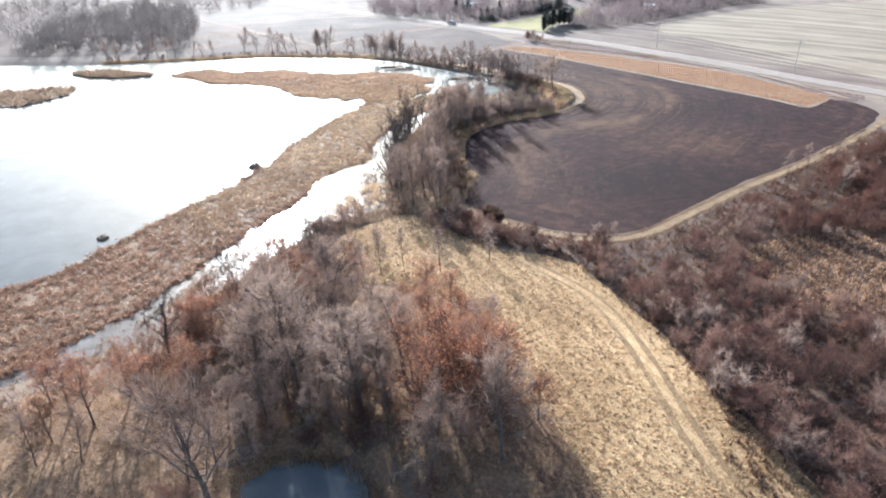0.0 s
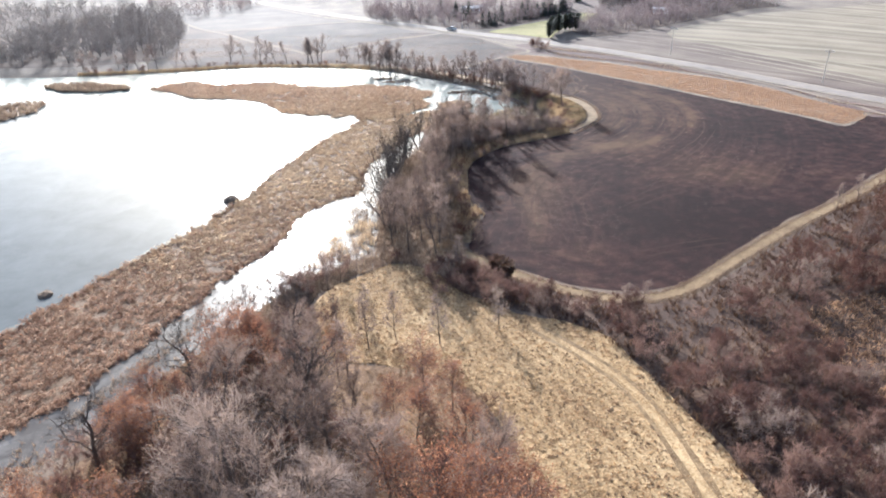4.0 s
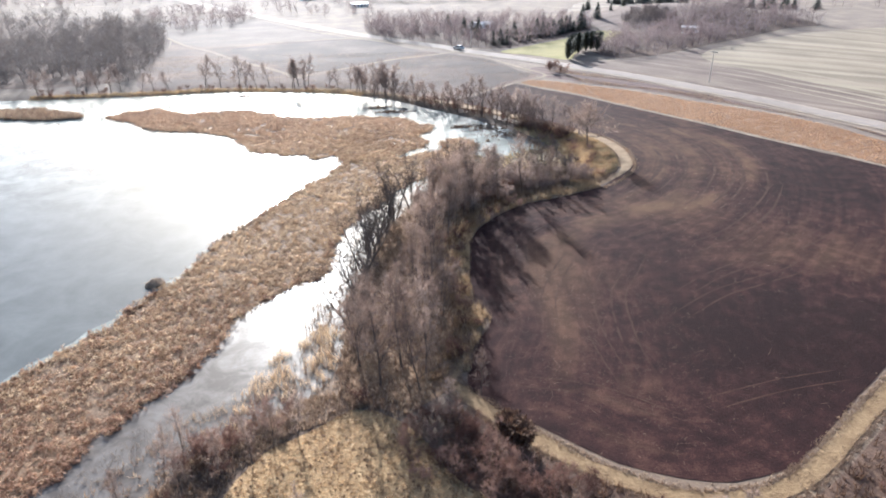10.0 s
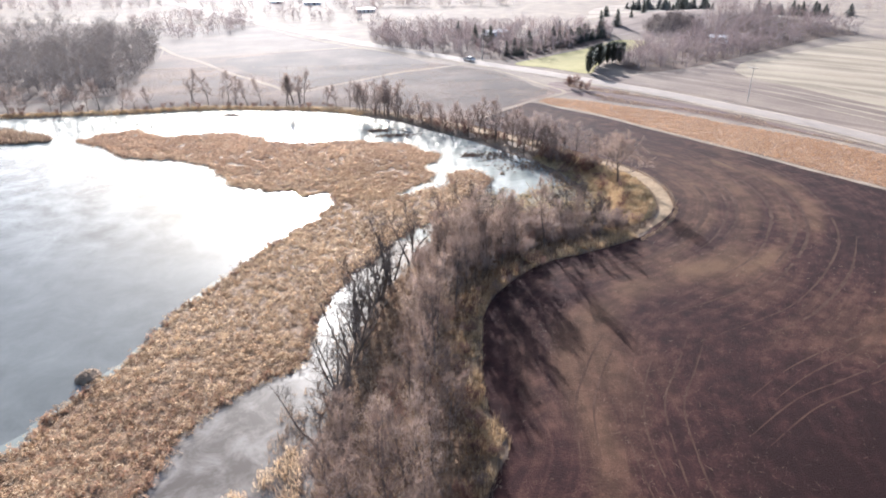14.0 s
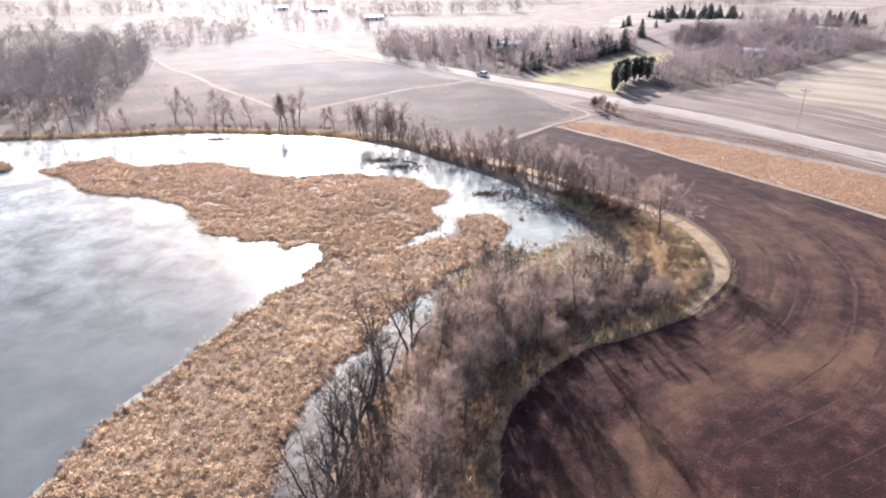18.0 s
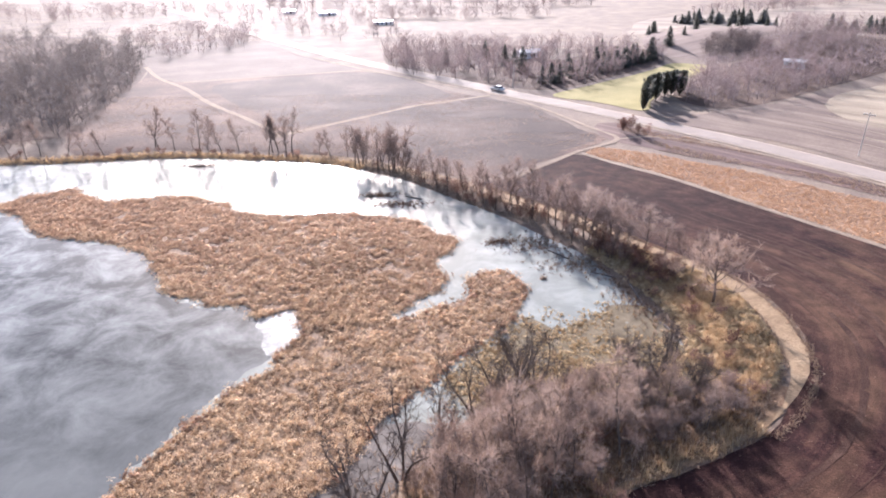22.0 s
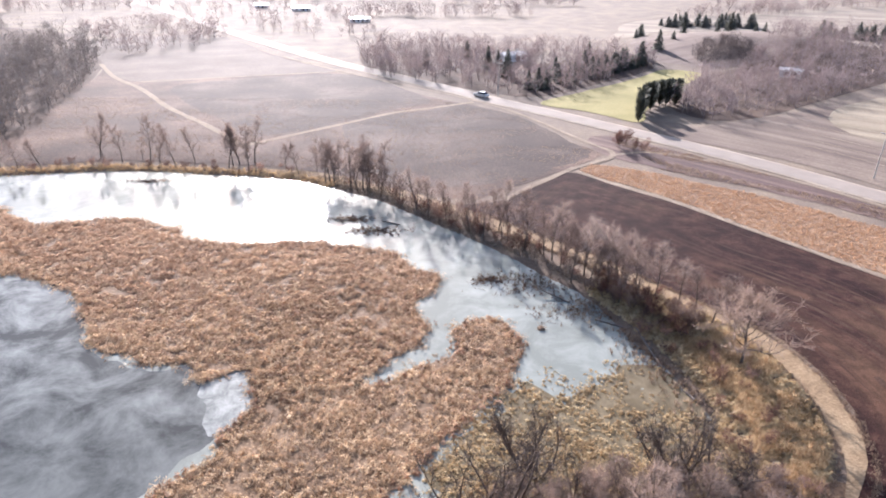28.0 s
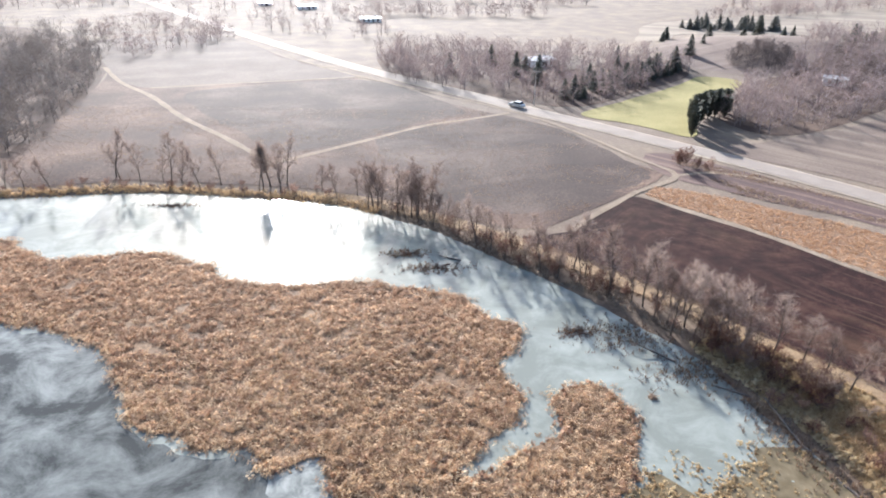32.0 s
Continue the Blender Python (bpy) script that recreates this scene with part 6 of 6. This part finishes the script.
house(36, 362, 20, 9, 7, 2.4, M_WHITE, M_PALEROOF, "pale farmhouse half hidden by spruces", 3)
house(122, 332, -28, 6.5, 5, 2.3, M_WHITE, M_PALEROOF, "small white house among bare trees", 2)
house(-68, 524, 20, 10, 7, 1.9, M_WHITE, M_METALROOF, "white barn with a pale metal roof beside far fields", 3)
house(-94, 538, 8, 7, 5, 1.8, M_WHITE, M_METALROOF, "small white shed with a pale metal roof", 2)
house(-29, 473, 12, 10, 6, 1.8, M_WHITE, M_METALROOF, "long low barn with a shining metal roof", 4)


def utility_pole(x, y, turn, high=9.5):
    root = new("utility_pole")
    root.matrix_basis = pose(x, y, zat(x, y) - 0.2, 0, 0, turn)
    w = Wood()
    w.limb([np.array((0, 0, z)) for z in np.linspace(0, high, 6)], 0.12, 0.08, 8)
    part("post", mesh_of("post", w.v, w.f, M_POLE, True), root)
    arm = solid("crossarm", boxed(2.4, 0.12, 0.14, (0, 0.14, high - 0.6)), M_POLE, root)
    for u in (-1.0, -0.5, 0.5, 1.0):
        solid("insulator", boxed(0.09, 0.09, 0.2, (u, 0.14, high - 0.43), 0.02), M_WHITE, arm)
    return tagged(root, "weathered wooden utility pole with a crossarm beside the road", "utility pole", "poles along the road")


for x, y in ((91, 238.5), (25.5, 306), (118, 194)):
    utility_pole(x, y, -48)


def car(x, y, turn):
    root = new("car")
    root.matrix_basis = pose(x, y, zat(x, y) + 0.18, 0, 0, turn)
    bm = bmesh.new()
    side = [(-2.2, 0.28), (2.2, 0.28), (2.25, 0.62), (2.1, 0.80), (1.15, 0.92), (-1.95, 0.95), (-2.22, 0.75)]
    for u in (-0.88, 0.88):
        bm.faces.new([bm.verts.new((a, u, z)) for a, z in side])
    bm.verts.ensure_lookup_table()
    n = len(side)
    for i in range(n):
        bm.faces.new([bm.verts[i], bm.verts[(i + 1) % n], bm.verts[n + (i + 1) % n], bm.verts[n + i]])
    bmesh.ops.recalc_face_normals(bm, faces=bm.faces[:])
    bmesh.ops.bevel(bm, geom=bm.edges[:], offset=0.05, segments=2, affect="EDGES")
    body = solid("body", bm, M_CAR, root)
    bm = bmesh.new()
    lower, upper = [(-1.7, -0.82), (1.1, -0.82), (1.1, 0.82), (-1.7, 0.82)], [(-1.2, -0.66), (0.35, -0.66), (0.35, 0.66), (-1.2, 0.66)]
    v = [bm.verts.new((a, u, 0.90)) for a, u in lower] + [bm.verts.new((a, u, 1.42)) for a, u in upper]
    for i in range(4):
        bm.faces.new([v[i], v[(i + 1) % 4], v[4 + (i + 1) % 4], v[4 + i]])
    bm.faces.new(v[4:])
    bm.faces.new(v[3::-1])
    solid("windows", bm, M_DARK, root, "dark tinted car windows")
    solid("roof", boxed(1.6, 1.34, 0.05, (-0.42, 0, 1.44), 0.02), M_CAR, root)
    for a in (-1.35, 1.35):
        for u in (-0.8, 0.8):
            bm = bmesh.new()
            bmesh.ops.create_cone(bm, cap_ends=True, segments=16, radius1=0.32, radius2=0.32, depth=0.2, matrix=Matrix.Translation((a, u, 0.32)) @ Matrix.Rotation(radians(90), 4, "X"))
            wheel = solid("wheel", bm, M_DARK, root)
            bm = bmesh.new()
            bmesh.ops.create_cone(bm, cap_ends=True, segments=12, radius1=0.19, radius2=0.17, depth=0.22, matrix=Matrix.Translation((a, u * 1.01, 0.32)) @ Matrix.Rotation(radians(90), 4, "X"))
            solid("rim", bm, M_CAR, wheel)
    for u in (-0.6, 0.6):
        solid("headlight", boxed(0.08, 0.35, 0.14, (2.2, u, 0.68), 0.02), M_WHITE, root)
    return tagged(root, "silver car on the country road", "car")


car(20.6, 303.0, 133)


# ---- in and by the water ----
def mound(name, x, y, radius, high, seed, label):
    """A heap of dead stalks: an uneven dome bristling with sticks."""
    root = new(name)
    root.matrix_basis = pose(x, y, -0.1)
    rng = np.random.RandomState(seed)
    bm = bmesh.new()
    bmesh.ops.create_icosphere(bm, subdivisions=3, radius=1)
    for v in bm.verts:
        k = 1 + 0.16 * noise.noise(v.co * 2.3 + Vector((seed, 0, 0))) + rng.normal(0, 0.03)
        v.co = Vector((v.co.x * radius * k, v.co.y * radius * k, max(v.co.z, -0.1) * high * k))
    solid("heap", bm, M_LODGE, root)
    w = Wood()
    for _ in range(60):
        a, e = rng.uniform(0, 6.28), rng.uniform(0, 0.95)
        p = np.array((math.cos(a) * radius * e, math.sin(a) * radius * e, high * math.sqrt(1 - e * e) * 0.95))
        d = rng.normal(0, 1, 3)
        d[2] = abs(d[2]) * 0.5
        w.twig(p, p + d / np.linalg.norm(d) * rng.uniform(0.3, 0.8), 0.03, rng)
    part("sticks", mesh_of("sticks", w.tv, w.tf, M_BROWNGRASS), root)
    return tagged(root, label, "lodge")


mound("muskrat_lodge", -32.6, 125.8, 1.3, 1.0, 1, "dark heaped muskrat lodge at the lake's edge")
mound("muskrat_lodge", -50.5, 94.5, 1.0, 0.6, 2, "low heap of dead stalks at the lake's edge")
mound("stalk_heap", 19.4, 188.7, 0.5, 0.35, 3, "small dark heap standing in the shallows")


def log(x0, y0, x1, y1, r, seed, label):
    root = new("fallen_log")
    root.matrix_basis = pose(x0, y0, 0.0)
    rng, w = np.random.RandomState(seed), Wood(True)
    length = math.hypot(x1 - x0, y1 - y0)
    trunk = bend(rng, (0, 0, 0.04), ((x1 - x0) / length, (y1 - y0) / length, 0.02), length, 7, 0.04, 0)
    w.limb(trunk, r, r * 0.4, 6)
    part("trunk", mesh_of("trunk", w.v, w.f, M_LOG, True), root)
    for _ in range(5):
        w = Wood(True)
        p, d = along(trunk, rng.uniform(0.35, 1.0))
        d = d / np.linalg.norm(d) + rng.normal(0, 0.7, 3) + (0, 0, 0.4)
        b = bend(rng, p, d, rng.uniform(0.6, 1.8), 3, 0.2, 0.0)
        w.limb(b, r * 0.3, 0.01, 3)
        part("branch", mesh_of("branch", w.v, w.f, M_LOG), root)
    return tagged(root, label, "log", "driftwood in the channel")


for k, (x0, y0, x1, y1) in enumerate(((30.7, 191.2, 24.4, 192.0), (31.6, 180.5, 29.8, 187.2), (30.0, 188.4, 26.5, 190.4), (24.0, 194.8, 20.5, 197.6), (33.0, 175.2, 31.2, 180.0), (-0.5, 218.6, -4.2, 217.0),
                                      (-5.2, 222.4, -8.6, 221.2), (1.2, 219.6, -1.6, 221.4), (-46, 240.4, -49, 239.6), (15.5, 200.3, 13.2, 201.4))):
    log(x0, y0, x1, y1, 0.16, 300 + k, "fallen dead trunk lying in shallow icy water")
for k, (x, y, n, sx, sy) in enumerate(((-2.6, 217.2, 260, 2.4, 0.8), (-6.6, 221.8, 200, 1.8, 0.7), (14.3, 200.8, 160, 1.3, 0.6), (-47, 240.2, 120, 2.2, 0.5), (27, 193, 420, 4.2, 1.6), (31, 185, 420, 1.3, 4.0), (20, 200, 380, 3.5, 2.0))):
    rng = np.random.RandomState(400 + k)
    xy = np.column_stack([rng.normal(x, sx, n), rng.normal(y, sy, n)])
    tufts("flooded_weeds", xy, np.full(n, 0.0), M_WEED, "dark broken weeds and twigs in flooded shallows", "weeds", 6, (0.15, 0.5), 0.07, 1.2, 410 + k, 0.25)
JUNIPER = [conifer("juniper_shrub", 86, 2.4, 1.15, "dark rounded juniper beside the mown trail", True, 60, 0.45, M_WEED)]
plant(JUNIPER, [(10.9, 92.4), (11.8, 91.2)], "evergreens by the trail", 33, (0.95, 1.0))
